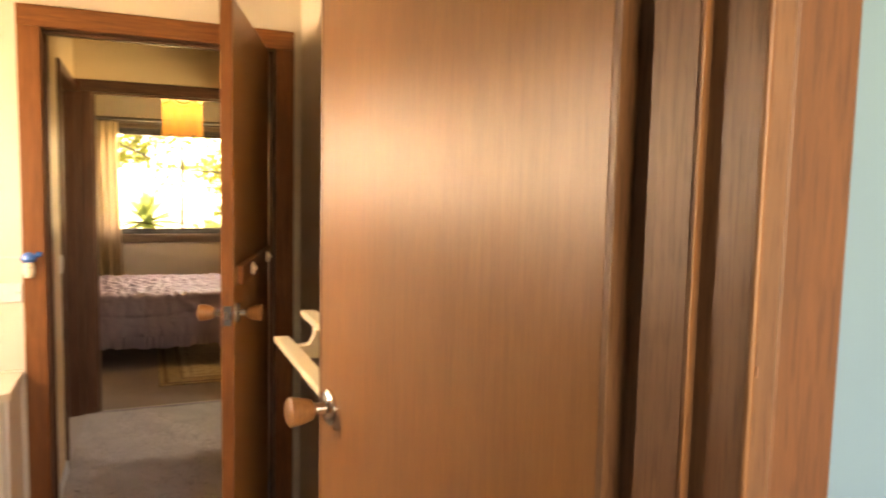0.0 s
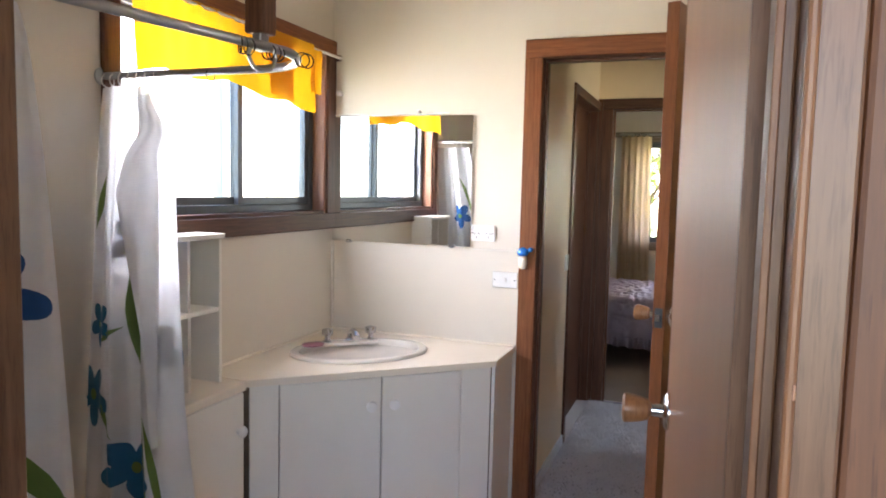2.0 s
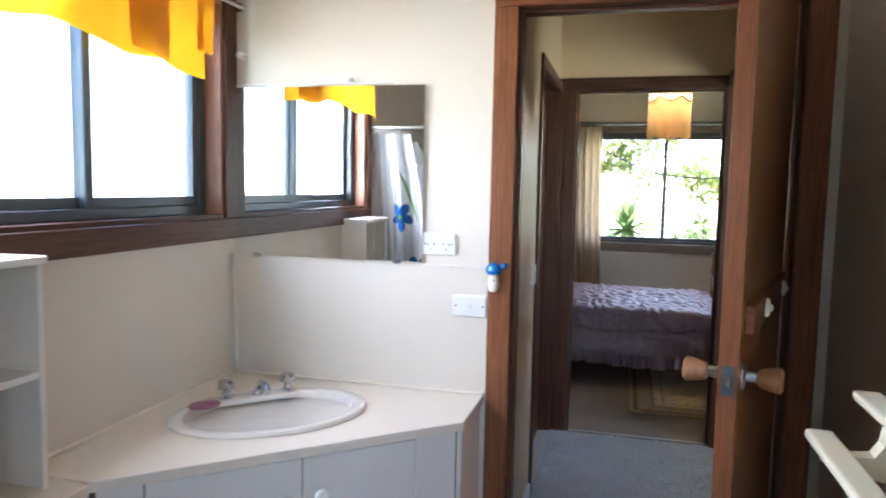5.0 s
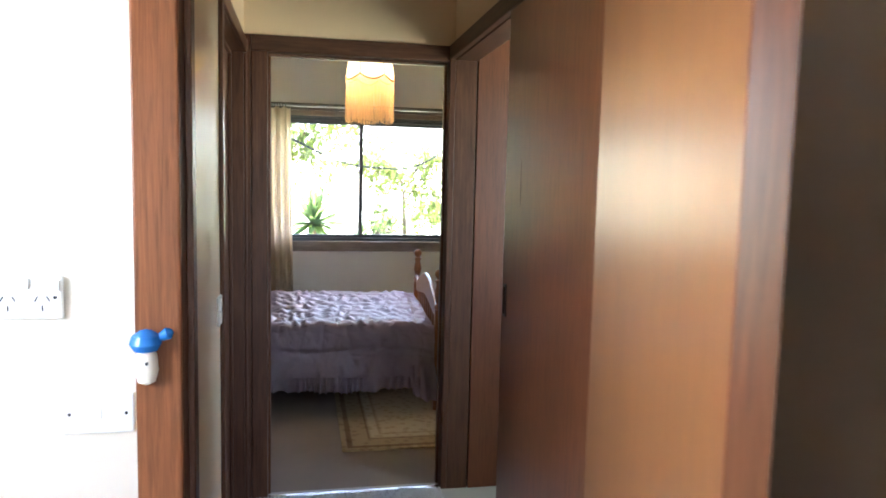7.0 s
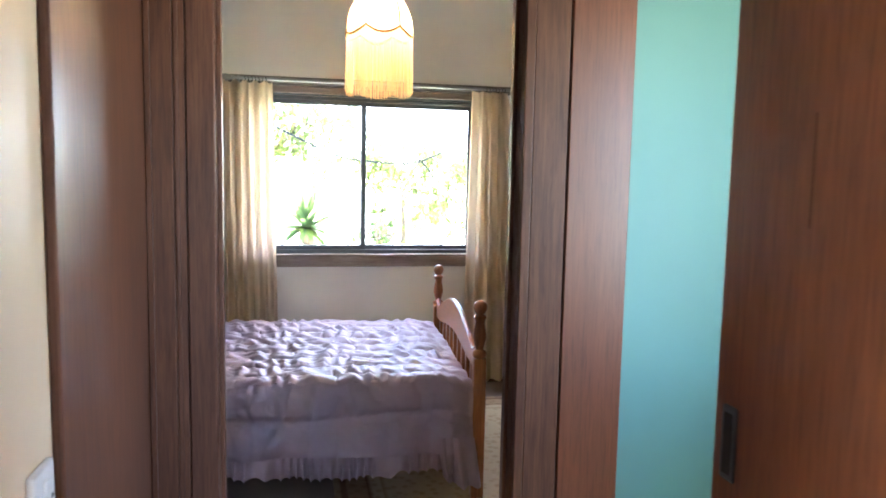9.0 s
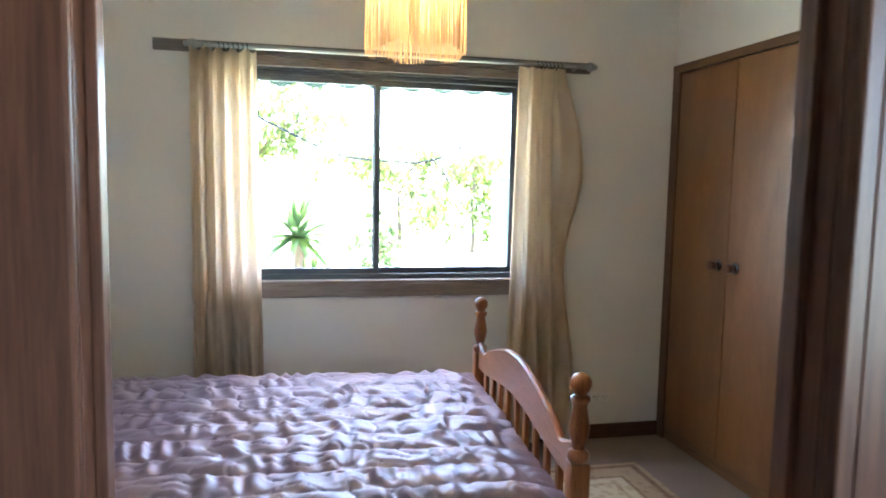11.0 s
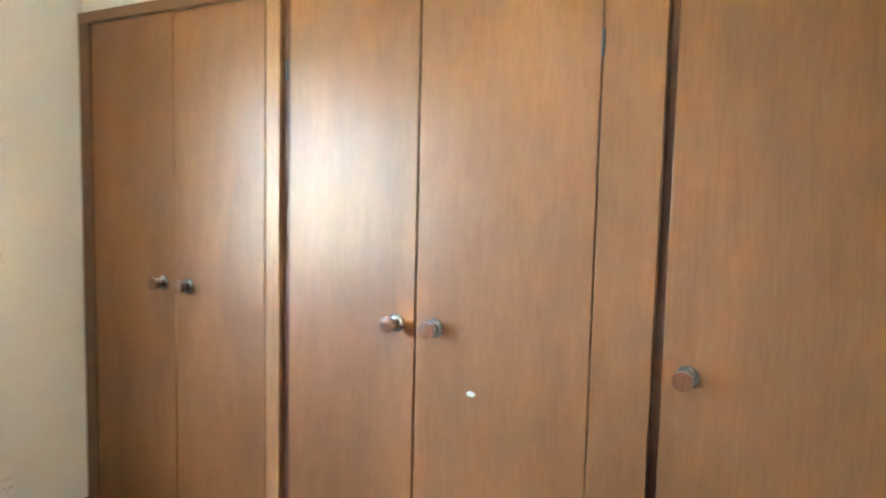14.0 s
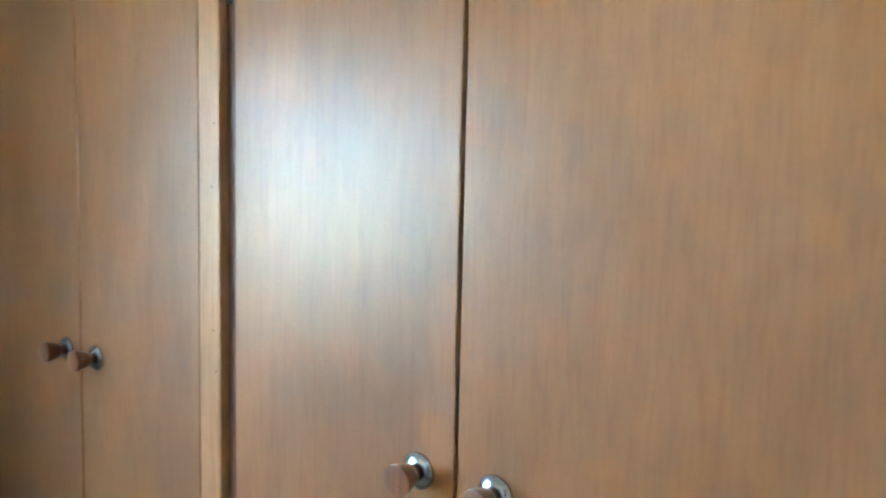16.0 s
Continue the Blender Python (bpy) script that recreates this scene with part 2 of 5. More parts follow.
def rug_mat():
    """Bands that follow the rug's edges, with a mottled pattern in the border."""
    m, nt, b = material("banded_rug", 0.95)
    tc = nt.nodes.new("ShaderNodeTexCoord")
    sep = nt.nodes.new("ShaderNodeSeparateXYZ")
    nt.links.new(tc.outputs["Object"], sep.inputs[0])

    def op(kind, a, c):
        n = nt.nodes.new("ShaderNodeMath")
        n.operation = kind
        for i, q in enumerate((a, c)):
            if isinstance(q, (int, float)):
                n.inputs[i].default_value = q
            elif q is not None:
                nt.links.new(q, n.inputs[i])
        return n.outputs[0]
    ex = op("SUBTRACT", 0.8135, op("ABSOLUTE", op("SUBTRACT", sep.outputs[0], 1.1865), None))
    ey = op("SUBTRACT", 1.0425, op("ABSOLUTE", op("SUBTRACT", sep.outputs[1], 3.5275), None))
    e = op("MULTIPLY", op("MINIMUM", ex, ey), 2.0)
    cream, tan, brown = (0.50, 0.42, 0.29), (0.36, 0.27, 0.17), (0.20, 0.12, 0.07)
    bands = ramp(nt, e, [(0.0, tan), (0.05, tan), (0.07, brown), (0.11, brown), (0.13, tan), (0.30, tan), (0.32, brown), (0.36, cream), (0.44, cream), (0.46, tan), (0.50, cream)])
    v = coords(nt, (1, 1, 1))
    vor = nt.nodes.new("ShaderNodeTexVoronoi")
    vor.inputs["Scale"].default_value = 22
    nt.links.new(v, vor.inputs["Vector"])
    spots = ramp(nt, vor.outputs["Distance"], [(0.2, (0.6, 0.5, 0.42)), (0.5, (1.0, 1.0, 1.0))])
    nt.links.new(mix(nt, bands, spots, 0.55, "MULTIPLY"), b.inputs["Base Color"])
    bump(nt, b, noise_tex(nt, v, 400, 3), 0.4, 0.003)
    return m


M_RUG = rug_mat()


def glass_mat():
    m, nt, b = material("window_glass", 0.02)
    b.inputs["Transmission Weight"].default_value, b.inputs["IOR"].default_value = 1.0, 1.15
    return m


M_GLASS = glass_mat()
M_MIRROR = material("mirror_silver", 0.015, 1.0)[0]
M_MIRROR.node_tree.nodes["Principled BSDF"].inputs["Base Color"].default_value = (0.86, 0.87, 0.85, 1)


# ---- building helpers ----
def part(name, bm, mat, parent=None, label="", smooth=False):
    me = bpy.data.meshes.new(name)
    bm.to_mesh(me)
    bm.free()
    me.materials.append(mat)
    if smooth:
        me.polygons.foreach_set("use_smooth", [True] * len(me.polygons))
        me.set_sharp_from_angle(angle=radians(38))
    ob = new(name, me)
    if parent is not None:
        ob.parent = parent
        if parent.type == "EMPTY":
            ob.matrix_parent_inverse = parent.matrix_basis.inverted()
    if label:
        ob["label"] = label
    return ob


def thing(name, at, label, category, group="", kind=""):
    ob = new(name)
    ob.matrix_basis = pose(*at)
    ob.empty_display_size = 0.1
    return tagged(ob, label, category, group, kind)


def structure(name, bm, mat, label, category="", smooth=False):
    return tagged(part(name, bm, mat, None, "", smooth), label, category or name.split("_")[0], "", "structure")


def bx(bm, x0, x1, y0, y1, z0, z1, bev=0.0, m=None, seg=2):
    r = bmesh.ops.create_cube(bm, size=1)
    vs = r["verts"]
    for v in vs:
        v.co = Vector(((x0 + x1) / 2 + v.co.x * (x1 - x0), (y0 + y1) / 2 + v.co.y * (y1 - y0), (z0 + z1) / 2 + v.co.z * (z1 - z0)))
    if bev:
        es = list({e for v in vs for e in v.link_edges})
        out = bmesh.ops.bevel(bm, geom=es, offset=bev, segments=seg, affect="EDGES", profile=0.5)
        vs = list({v for f in out["faces"] for v in f.verts} | {v for v in vs if v.is_valid})
    if m is not None:
        vs = [v for v in vs if v.is_valid]
        bmesh.ops.transform(bm, matrix=m, verts=vs)
    return bm


def box(x0, x1, y0, y1, z0, z1, bev=0.0, m=None):
    return bx(bmesh.new(), x0, x1, y0, y1, z0, z1, bev, m)


def lathe(profile, n=24, m=None, bm=None):
    """A turned solid round z, from (radius, height) pairs."""
    bm = bm or bmesh.new()
    rings = []
    for r, z in profile:
        rings.append([bm.verts.new((r * math.cos(2 * math.pi * i / n), r * math.sin(2 * math.pi * i / n), z)) for i in range(n)])
    for a, b in zip(rings, rings[1:]):
        for i in range(n):
            bm.faces.new((a[i], a[(i + 1) % n], b[(i + 1) % n], b[i]))
    bm.faces.new(rings[0][::-1])
    bm.faces.new(rings[-1])
    if m is not None:
        bmesh.ops.transform(bm, matrix=m, verts=[v for ring in rings for v in ring])
    bmesh.ops.recalc_face_normals(bm, faces=bm.faces)
    return bm


def tube(points, r, n=10, bm=None, closed=False):
    bm = bm or bmesh.new()
    pts = [Vector(p) for p in points]
    rings = []
    side = None
    for i, p in enumerate(pts):
        d = (pts[min(i + 1, len(pts) - 1)] - pts[max(i - 1, 0)]).normalized()
        if side is None:
            side = d.cross(Vector((0, 0, 1)) if abs(d.z) < 0.9 else Vector((1, 0, 0))).normalized()
        side = (side - d * side.dot(d)).normalized()
        up = d.cross(side)
        rings.append([bm.verts.new(p + r * (math.cos(2 * math.pi * k / n) * side + math.sin(2 * math.pi * k / n) * up)) for k in range(n)])
    for a, b in zip(rings, rings[1:]):
        for i in range(n):
            bm.faces.new((a[i], a[(i + 1) % n], b[(i + 1) % n], b[i]))
    bm.faces.new(rings[0][::-1])
    bm.faces.new(rings[-1])
    bmesh.ops.recalc_face_normals(bm, faces=bm.faces)
    return bm


def prism(outline, z0, z1, bev=0.0):
    """An upright block over a plan outline."""
    bm = bmesh.new()
    lo = [bm.verts.new((x, y, z0)) for x, y in outline]
    hi = [bm.verts.new((x, y, z1)) for x, y in outline]
    n = len(outline)
    bm.faces.new(lo[::-1])
    bm.faces.new(hi)
    for i in range(n):
        bm.faces.new((lo[i], lo[(i + 1) % n], hi[(i + 1) % n], hi[i]))
    bmesh.ops.recalc_face_normals(bm, faces=bm.faces)
    if bev:
        bmesh.ops.bevel(bm, geom=list(bm.edges), offset=bev, segments=2, affect="EDGES", profile=0.5)
    return bm


def sheet(fn, nu, nv, thick=0.0):
    """A surface from fn(u, v), with a thickness."""
    bm = bmesh.new()
    g = [[bm.verts.new(fn(i / nu, j / nv)) for j in range(nv + 1)] for i in range(nu + 1)]
    for i in range(nu):
        for j in range(nv):
            bm.faces.new((g[i][j], g[i + 1][j], g[i + 1][j + 1], g[i][j + 1]))
    if thick:
        bmesh.ops.solidify(bm, geom=list(bm.faces), thickness=thick)
    bmesh.ops.recalc_face_normals(bm, faces=bm.faces)
    return bm


# ---- structure ----
CEIL = 2.9
XL, XR = -1.045, 0.885          # bathroom side walls
YA0, YA1 = -2.53, -2.41         # wall with the first door
CL, CR = -0.10, 0.845           # corridor walls
YD0, YD1 = 1.985, 2.06          # wall between corridor and bedroom
BL, BR = -0.98, 2.95            # bedroom walls
YW = 4.96                       # bedroom window wall
WX = 2.344                      # wardrobe front
YS = 1.88                       # end of the wardrobe alcove

structure("floor_bathroom", box(XL - 0.12, XR + 0.1, YA0, 0.1, -0.1, 0.0), plain("bathroom_vinyl", (0.42, 0.36, 0.29), 0.35), "beige vinyl bathroom floor", "floor")
structure("ground", box(-60, 60, -60, 90, -0.8, -0.45), paint("dry_lawn", (0.36, 0.36, 0.20), 0.9, 30, 0.3), "sunlit lawn round the house", "ground")


def wall_with_hole(name, axis, at0, at1, a0, a1, holes, mat, label, top=CEIL):
    """A wall across one axis between at0 and at1, running a0 to a1; holes as (b0, b1, z0, z1) in running order."""
    bm = bmesh.new()

    def add(b0, b1, z0, z1):
        if b1 - b0 > 1e-4 and z1 - z0 > 1e-4:
            bx(bm, *((at0, at1, b0, b1) if axis == "x" else (b0, b1, at0, at1)), z0, z1)
    cur = a0
    for b0, b1, z0, z1 in holes:
        add(cur, b0, 0, top)
        add(b0, b1, 0, z0)
        add(b0, b1, z1, top)
        cur = b1
    add(cur, a1, 0, top)
    return structure(name, bm, mat, label, "wall")


# bathroom
BW = (-1.30, -0.075, 1.345, 2.075)      # bathroom window hole: y0, y1, z0, z1
wall_with_hole("wall_bathroom_west", "x", XL - 0.12, XL, YA0, 0.0, [BW], M_WALL, "cream painted bathroom wall with a window")
wall_with_hole("wall_bathroom_east", "x", XR, XR + 0.1, YA1, 0.0, [], M_WALL, "cream painted bathroom wall")
wall_with_hole("wall_bathroom_north", "y", 0.0, 0.1, XL - 0.12, XR + 0.1, [(-0.06, 0.795, 0.0, 2.045)], M_WALL, "cream wall with a doorway to the corridor")
wall_with_hole("wall_bathroom_south", "y", YA0 + 0.004, YA1, XL, XR + 0.1, [(-0.082, 0.70, 0.0, 2.066)], M_WALL, "cream wall with the bathroom doorway")
# entry hall
structure("floor_hall", box(-0.9, 1.6, -4.2, YA0, -0.1, 0.0), paint("hall_carpet", (0.25, 0.2, 0.16), 0.95, 400), "brown hall carpet", "floor")
wall_with_hole("wall_hall_north", "y", YA0 - 0.008, YA0 + 0.003, -0.9, 1.6, [(-0.082, 0.70, 0.0, 2.066)], M_BLUE, "pale blue hall wall round the doorway")
wall_with_hole("wall_hall_west", "x", -1.0, -0.9, -4.2, YA0 - 0.008, [], M_BLUE, "pale blue hall wall")
wall_with_hole("wall_hall_east", "x", 1.6, 1.7, -4.2, YA0 - 0.008, [], M_BLUE, "pale blue hall wall")
# Unseen wall; its opening is added for the hall lamp
wall_with_hole("wall_hall_south", "y", -4.3, -4.2, -1.0, 1.7, [(0.0, 1.56, 1.0, 2.1)], M_BLUE, "pale blue hall wall")
# corridor
structure("floor_corridor", box(CL - 0.3, 1.95, 0.1, YD0 + 0.05, -0.1, 0.0), paint("corridor_carpet_base", (0.48, 0.45, 0.44), 0.95, 400), "grey-brown corridor carpet", "floor")
wall_with_hole("wall_corridor_west", "x", CL - 0.1, CL, 0.1, YD0, [(1.06, 1.985, 0.0, 2.055)], M_CORR, "cream corridor wall with a recessed door")
wall_with_hole("wall_corridor_east", "x", CR, CR + 0.1, 0.1, YD0, [(0.24, 1.985, 0.0, 2.06)], M_CORR, "cream corridor wall over the sliding door")
wall_with_hole("wall_bedroom_south", "y", YD0, YD1, BL - 0.1, 1.96, [(-0.02, 0.836, 0.0, 2.06)], M_CORR, "cream wall with the bedroom doorway")
# Unseen wall; the opening is added to let the fill lamp in
wall_with_hole("wall_closet_east", "x", 1.85, 1.95, 0.1, YD0, [(0.4, 1.3, 1.0, 2.0)], M_TEAL, "teal closet wall")
structure("wall_closet_north", box(1.138, 1.85, YD0 - 0.02, YD0 - 0.004, 0, CEIL), M_TEAL, "teal painted closet wall", "wall")
structure("wall_closet_south", box(CR + 0.1, 1.95, 0.1, 0.14, 0, CEIL), M_TEAL, "teal painted closet wall", "wall")
# bedroom
structure("floor_bedroom", box(BL - 0.1, BR + 0.1, YD0 + 0.05, YW + 0.1, -0.1, 0.0), paint("bedroom_carpet", (0.235, 0.18, 0.15), 0.9, 500, 0.15), "brown bedroom carpet", "floor")
BWB = (-0.17, 1.475, 0.935, 2.03)      # bedroom window hole: x0, x1, z0, z1
wall_with_hole("wall_bedroom_north", "y", YW, YW + 0.11, BL - 0.1, BR + 0.1, [BWB], M_BED_WALL, "off-white bedroom wall with a window")
wall_with_hole("wall_bedroom_west", "x", BL - 0.1, BL, YD1, YW, [], M_BED_WALL, "off-white bedroom wall")
structure("wall_wardrobe_alcove", box(1.96, BR + 0.1, YS - 0.1, YS, 0, CEIL), M_BED_WALL, "off-white wall at the end of the wardrobe alcove", "wall")
structure("floor_wardrobe_alcove", box(1.96, BR + 0.1, YS, YD0 + 0.05, -0.1, 0.0), bpy.data.materials["bedroom_carpet"], "brown bedroom carpet in the alcove", "floor")
wall_with_hole("wall_bedroom_east", "x", BR, BR + 0.1, YS, YW, [], M_BED_WALL, "off-white bedroom wall")
structure("wall_bedroom_bulkhead", box(WX + 0.012, BR, YS, YW, 2.15, CEIL), M_BED_WALL, "off-white wall over the built-in wardrobe", "wall")
structure("wall_bedroom_lining", box(BL, -0.09, YD1, YD1 + 0.006, 0, CEIL), M_BED_WALL, "off-white bedroom wall lining", "wall")
structure("ceiling", box(-1.4, 3.3, -4.4, YW + 0.4, CEIL, CEIL + 0.15), M_CEIL, "white painted ceiling", "ceiling")


# ---- door frames ----
def architrave(name, axis, face, out, a0, a1, ztop, w, th, label, mats):
    """Flat trim round an opening on one wall face; out is +1 or -1 along the face's normal."""
    t = thing(name, (0, 0, 0), label, "door frame", "", "structure")
    f0, f1 = sorted((face, face + out * th))
    for nm, b0, b1, z0, z1, mt in (("trim", a0 - w, a0, 0, ztop, mats[0]), ("trim", a1, a1 + w, 0, ztop, mats[0]), ("trim", a0 - w, a1 + w, ztop, ztop + w, mats[1])):
        part(nm, box(*((f0, f1, b0, b1) if axis == "x" else (b0, b1, f0, f1)), z0, z1, 0.004), mt, t)
    return t


def jambs(name, axis, d0, d1, a0, a1, ztop, th, stop, label, mats):
    """Lining boards inside an opening, with a door stop."""
    t = thing(name, (0, 0, 0), label, "door frame", "", "structure")
    mid = stop
    for nm, b0, b1, z0, z1, mt in (("jamb", a0, a0 + th, 0, ztop, mats[0]), ("jamb", a1 - th, a1, 0, ztop, mats[0]), ("head", a0, a1, ztop, ztop + th, mats[1])):
        part(nm, box(*((d0, d1, b0, b1) if axis == "x" else (b0, b1, d0, d1)), z0, z1, 0.002), mt, t)
    s0, s1 = mid
    for nm, b0, b1, z0, z1, mt in (("stop", a0 + th, a0 + th + 0.012, 0, ztop - 0.012, mats[0]), ("stop", a1 - th - 0.012, a1 - th, 0, ztop - 0.012, mats[0]), ("stop", a0 + th, a1 - th, ztop - 0.012, ztop, mats[1])):
        part(nm, box(*((s0, s1, b0, b1) if axis == "x" else (b0, b1, s0, s1)), z0, z1, 0.002), mt, t)
    return t


architrave("door_frame_1", "y", 0.0, -1, -0.044, 0.779, 2.03, 0.075, 0.018, "reddish-brown stained trim round the corridor doorway", (M_TRIM, M_TRIM_X))
jambs("door_frame_2", "y", 0.0, 0.1, -0.06, 0.795, 2.03, 0.016, (0.045, 0.085), "dark stained door lining", (M_DARK, M_DARK_X))
architrave("door_frame_3", "y", YD0, -1, 0.0, 0.816, 2.04, 0.07, 0.016, "dark stained trim round the bedroom doorway", (M_DARK, M_DARK_X))
jambs("door_frame_4", "y", YD0, YD1, -0.02, 0.836, 2.04, 0.02, (2.02, 2.05), "dark stained bedroom door lining", (M_DARK, M_DARK_X))
architrave("door_frame_5", "y", YA0 - 0.008, -1, -0.083, 0.7005, 2.066, 0.067, 0.018, "orange-brown stained trim round the bathroom doorway", (M_HALL_TRIM, M_TRIM_X))
entry = jambs("door_frame_6", "y", -2.558, YA1, -0.082, 0.70, 2.04, 0.026, (-2.508, -2.455), "worn stained bathroom door lining", (M_JAMB, M_TRIM_X))
for sx_, xj in ((1, 0.674), (-1, -0.056)):
    a_, b_ = sorted((xj - sx_ * 0.0015, xj + sx_ * 0.0045))
    part("worn_arris", box(a_, b_, -2.561, -2.5555, 0, 2.04, 0.002), M_WORN, entry, "orange worn timber edge")
    a_, b_ = sorted((xj - sx_ * 0.0125, xj - sx_ * 0.0075))
    part("worn_arris", box(a_, b_, -2.512, -2.5085, 0, 2.026, 0.001), M_WORN, entry, "orange worn timber edge")
part("paint_chip", box(0.6765, 0.678, -2.5625, -2.5608, 1.366, 1.374, 0.0004), M_REVEAL, entry, "pale chip in the varnish")



# ---- doors ----
def door_leaf(name, hinge, angle, width, label, height=2.02, thick=0.036, knob_z=1.0, strip=None):
    """A flush door; angle turns its width from +x; hinge is its pin."""
    m = pose(hinge[0], hinge[1], 0.008, 0, 0, angle)
    t = thing(name, (*hinge, 0), label, "door", "", "structure")
    slab = box(0.008, width - 0.008, -thick / 2, thick / 2, 0, height, 0.002)
    bmesh.ops.transform(slab, matrix=m, verts=slab.verts)
    part("leaf", slab, M_DOOR, t)
    for x0, x1 in ((0, 0.009), (width - 0.009, width)):
        e = box(x0, x1, -thick / 2 - 0.0005, thick / 2 + 0.0005, 0, height, 0.001, m)
        part("edge_strip", e, strip or M_TRIM, t, "solid timber edge strip")
    for s in (-1, 1):
        k = m @ pose(width - 0.06, s * thick / 2, knob_z, -90 * s, 0, 0)
        kn = part("door_knob", lathe([(0.010, 0.0), (0.010, 0.028), (0.012, 0.030), (0.018, 0.034), (0.022, 0.047), (0.0255, 0.068), (0.0255, 0.073), (0.020, 0.077), (0.004, 0.0775)], 28, k), M_KNOB, t, "turned wooden door knob", True)
        part("rosette", lathe([(0.032, 0.0), (0.032, 0.003), (0.027, 0.008), (0.012, 0.010), (0.010, 0.034), (0.004, 0.034)], 28, k), M_CHROME, kn, "chrome rosette", True)
    pl = part("latch_plate", box(width, width + 0.0015, -0.012, 0.012, knob_z - 0.03, knob_z + 0.03, 0.0005, m), M_ALU, t)
    part("latch_bolt", box(width + 0.001, width + 0.011, -0.008, 0.006, knob_z - 0.01, knob_z + 0.012, 0.001, m), M_CHROME, pl)
    for z in (0.22, 1.78):
        part("hinge", lathe([(0.006, -0.045), (0.006, 0.045)], 10, m @ pose(-0.006, thick / 2, z)), M_ALU, t)
    return t, m


door_leaf("door_1", (0.671, -2.425), 95.3, 0.77, "brown varnished flush door standing open into the bathroom", knob_z=1.092, strip=M_JAMB)
door_b, mb = door_leaf("door_2", (0.742, 0.035), 254.0, 0.838, "brown varnished flush door standing open, with a hook rail", knob_z=1.09, strip=M_DOOR_RED)
# hook rail on the back of the corridor door
rail = part("hook_rail", box(0.06, 0.778, 0.018, 0.036, 1.175, 1.235, 0.003, mb), M_TRIM_X, door_b, "reddish-brown timber hook rail")
for hx in (0.20, 0.58):
    hk = mb @ pose(hx, 0.036, 1.205, -90, 0, 0)
    part("hook", lathe([(0.021, 0), (0.021, 0.004), (0.017, 0.008), (0.008, 0.010), (0.007, 0.014), (0.004, 0.015)], 18, hk), M_PLASTIC, rail, "white ceramic hook", True)

# side door of the corridor, closed in its recess
sd = thing("door_3", (-0.2, 1.5, 0), "dark brown closed flush door in the corridor recess", "door", "", "structure")
part("leaf", box(-0.199, -0.165, 1.085, 1.955, 0.005, 2.02, 0.002), M_DARK, sd)
architrave("door_frame_7", "x", CL, 1, 1.085, 1.968, 2.03, 0.055, 0.014, "dark stained trim round the corridor side door", (M_DARK, M_DARK_Y))
jambs("door_frame_8", "x", -0.2, CL, 1.06, 1.985, 2.03, 0.025, (-0.163, -0.15), "dark stained lining of the corridor side door", (M_DARK, M_DARK_Y))

# sliding door of the corridor
sl = thing("door_4", (0.83, 0.55, 0), "brown varnished sliding door, partly open, with recessed pull", "door", "", "structure")
part("leaf", box(0.818, 0.842, 0.297, 1.0, 0.01, 2.045, 0.002), M_DOOR_RED, sl)
pull = part("pull", box(0.8135, 0.819, 0.945, 0.978, 1.045, 1.155, 0.004), M_ALU, sl, "dark metal recessed pull")
# Flat black plate on the pull, painted shade in place of a real hollow
part("pull_hollow_shade", box(0.8125, 0.8137, 0.952, 0.971, 1.055, 1.145, 0.0005), M_BLACK, pull)
part("scratch", box(0.8173, 0.8182, 0.83, 0.833, 1.42, 1.56, 0.0002, Matrix.Translation((0, 0, 0))), M_DARK, sl)
sf = thing("door_frame_9", (CR, 1.1, 0), "dark stained sliding door trim", "door frame", "", "structure")
part("trim", box(0.812, CR, 0.224, 0.294, 0, 2.05, 0.004), M_DOOR_RED, sf, "reddish-brown stained upright")
part("trim", box(CR - 0.028, CR, 1.955, 1.985, 0, 2.05, 0.004), M_DARK, sf)
part("trim", box(CR - 0.028, CR, 0.224, 1.985, 2.05, 2.115, 0.004), M_DARK_Y, sf)
part("head", box(CR + 0.001, CR + 0.1, 0.24, 1.955, 2.046, 2.059, 0.001), M_DARK_Y, sf)
structure("panel_closet", box(0.95, 1.138, YD0 - 0.034, YD0 - 0.006, 0, CEIL, 0.003), M_RED_PANEL, "reddish-brown timber panel beside the teal wall", "panel")

structure("trim_passage_jamb", box(CR, CR + 0.1, 1.955, 1.984, 0, 2.06, 0.002), M_DARK, "dark stained jamb by the sliding door", "trim")
structure("trim_corner_filler", box(CL, -0.071, 1.972, 1.985, 0, 2.11, 0.002), M_DARK, "dark stained corner filler", "trim")
# ---- trims ----
structure("trim_threshold", box(0.0, 0.816, 1.97, 2.0, 0.0, 0.006, 0.002), M_CHROME, "metal carpet strip in the bedroom doorway", "trim")
structure("baseboard_corridor", box(CL, CL + 0.012, 0.1, 1.03, 0, 0.06, 0.003), M_BASE, "pale blue-white skirting board", "baseboard")
structure("baseboard_bedroom", box(BL, WX - 0.002, YW - 0.016, YW, 0, 0.085, 0.004), M_DARK_X, "dark stained skirting board", "baseboard")
structure("baseboard_bedroom_side", box(BL, BL + 0.016, YD1 + 0.01, YW - 0.016, 0, 0.085, 0.004), M_DARK_Y, "dark stained skirting board", "baseboard")
structure("trim_sheet_joint", box(-0.342, -0.119, -0.006, 0.0, 1.205, 1.212, 0.001), M_WALL2, "cream joint strip between wall sheets", "trim")
structure("trim_corner_bead", box(XL, XL + 0.012, -0.012, 0.0, 0.80, 1.217, 0.003), M_WALL2, "cream corner bead over the vanity", "trim")
structure("trim_splash_bead", box(XL + 0.012, -0.128, -0.011, 0.0, 0.7885, 0.798, 0.003), M_TOP, "cream bead behind the vanity top", "trim")
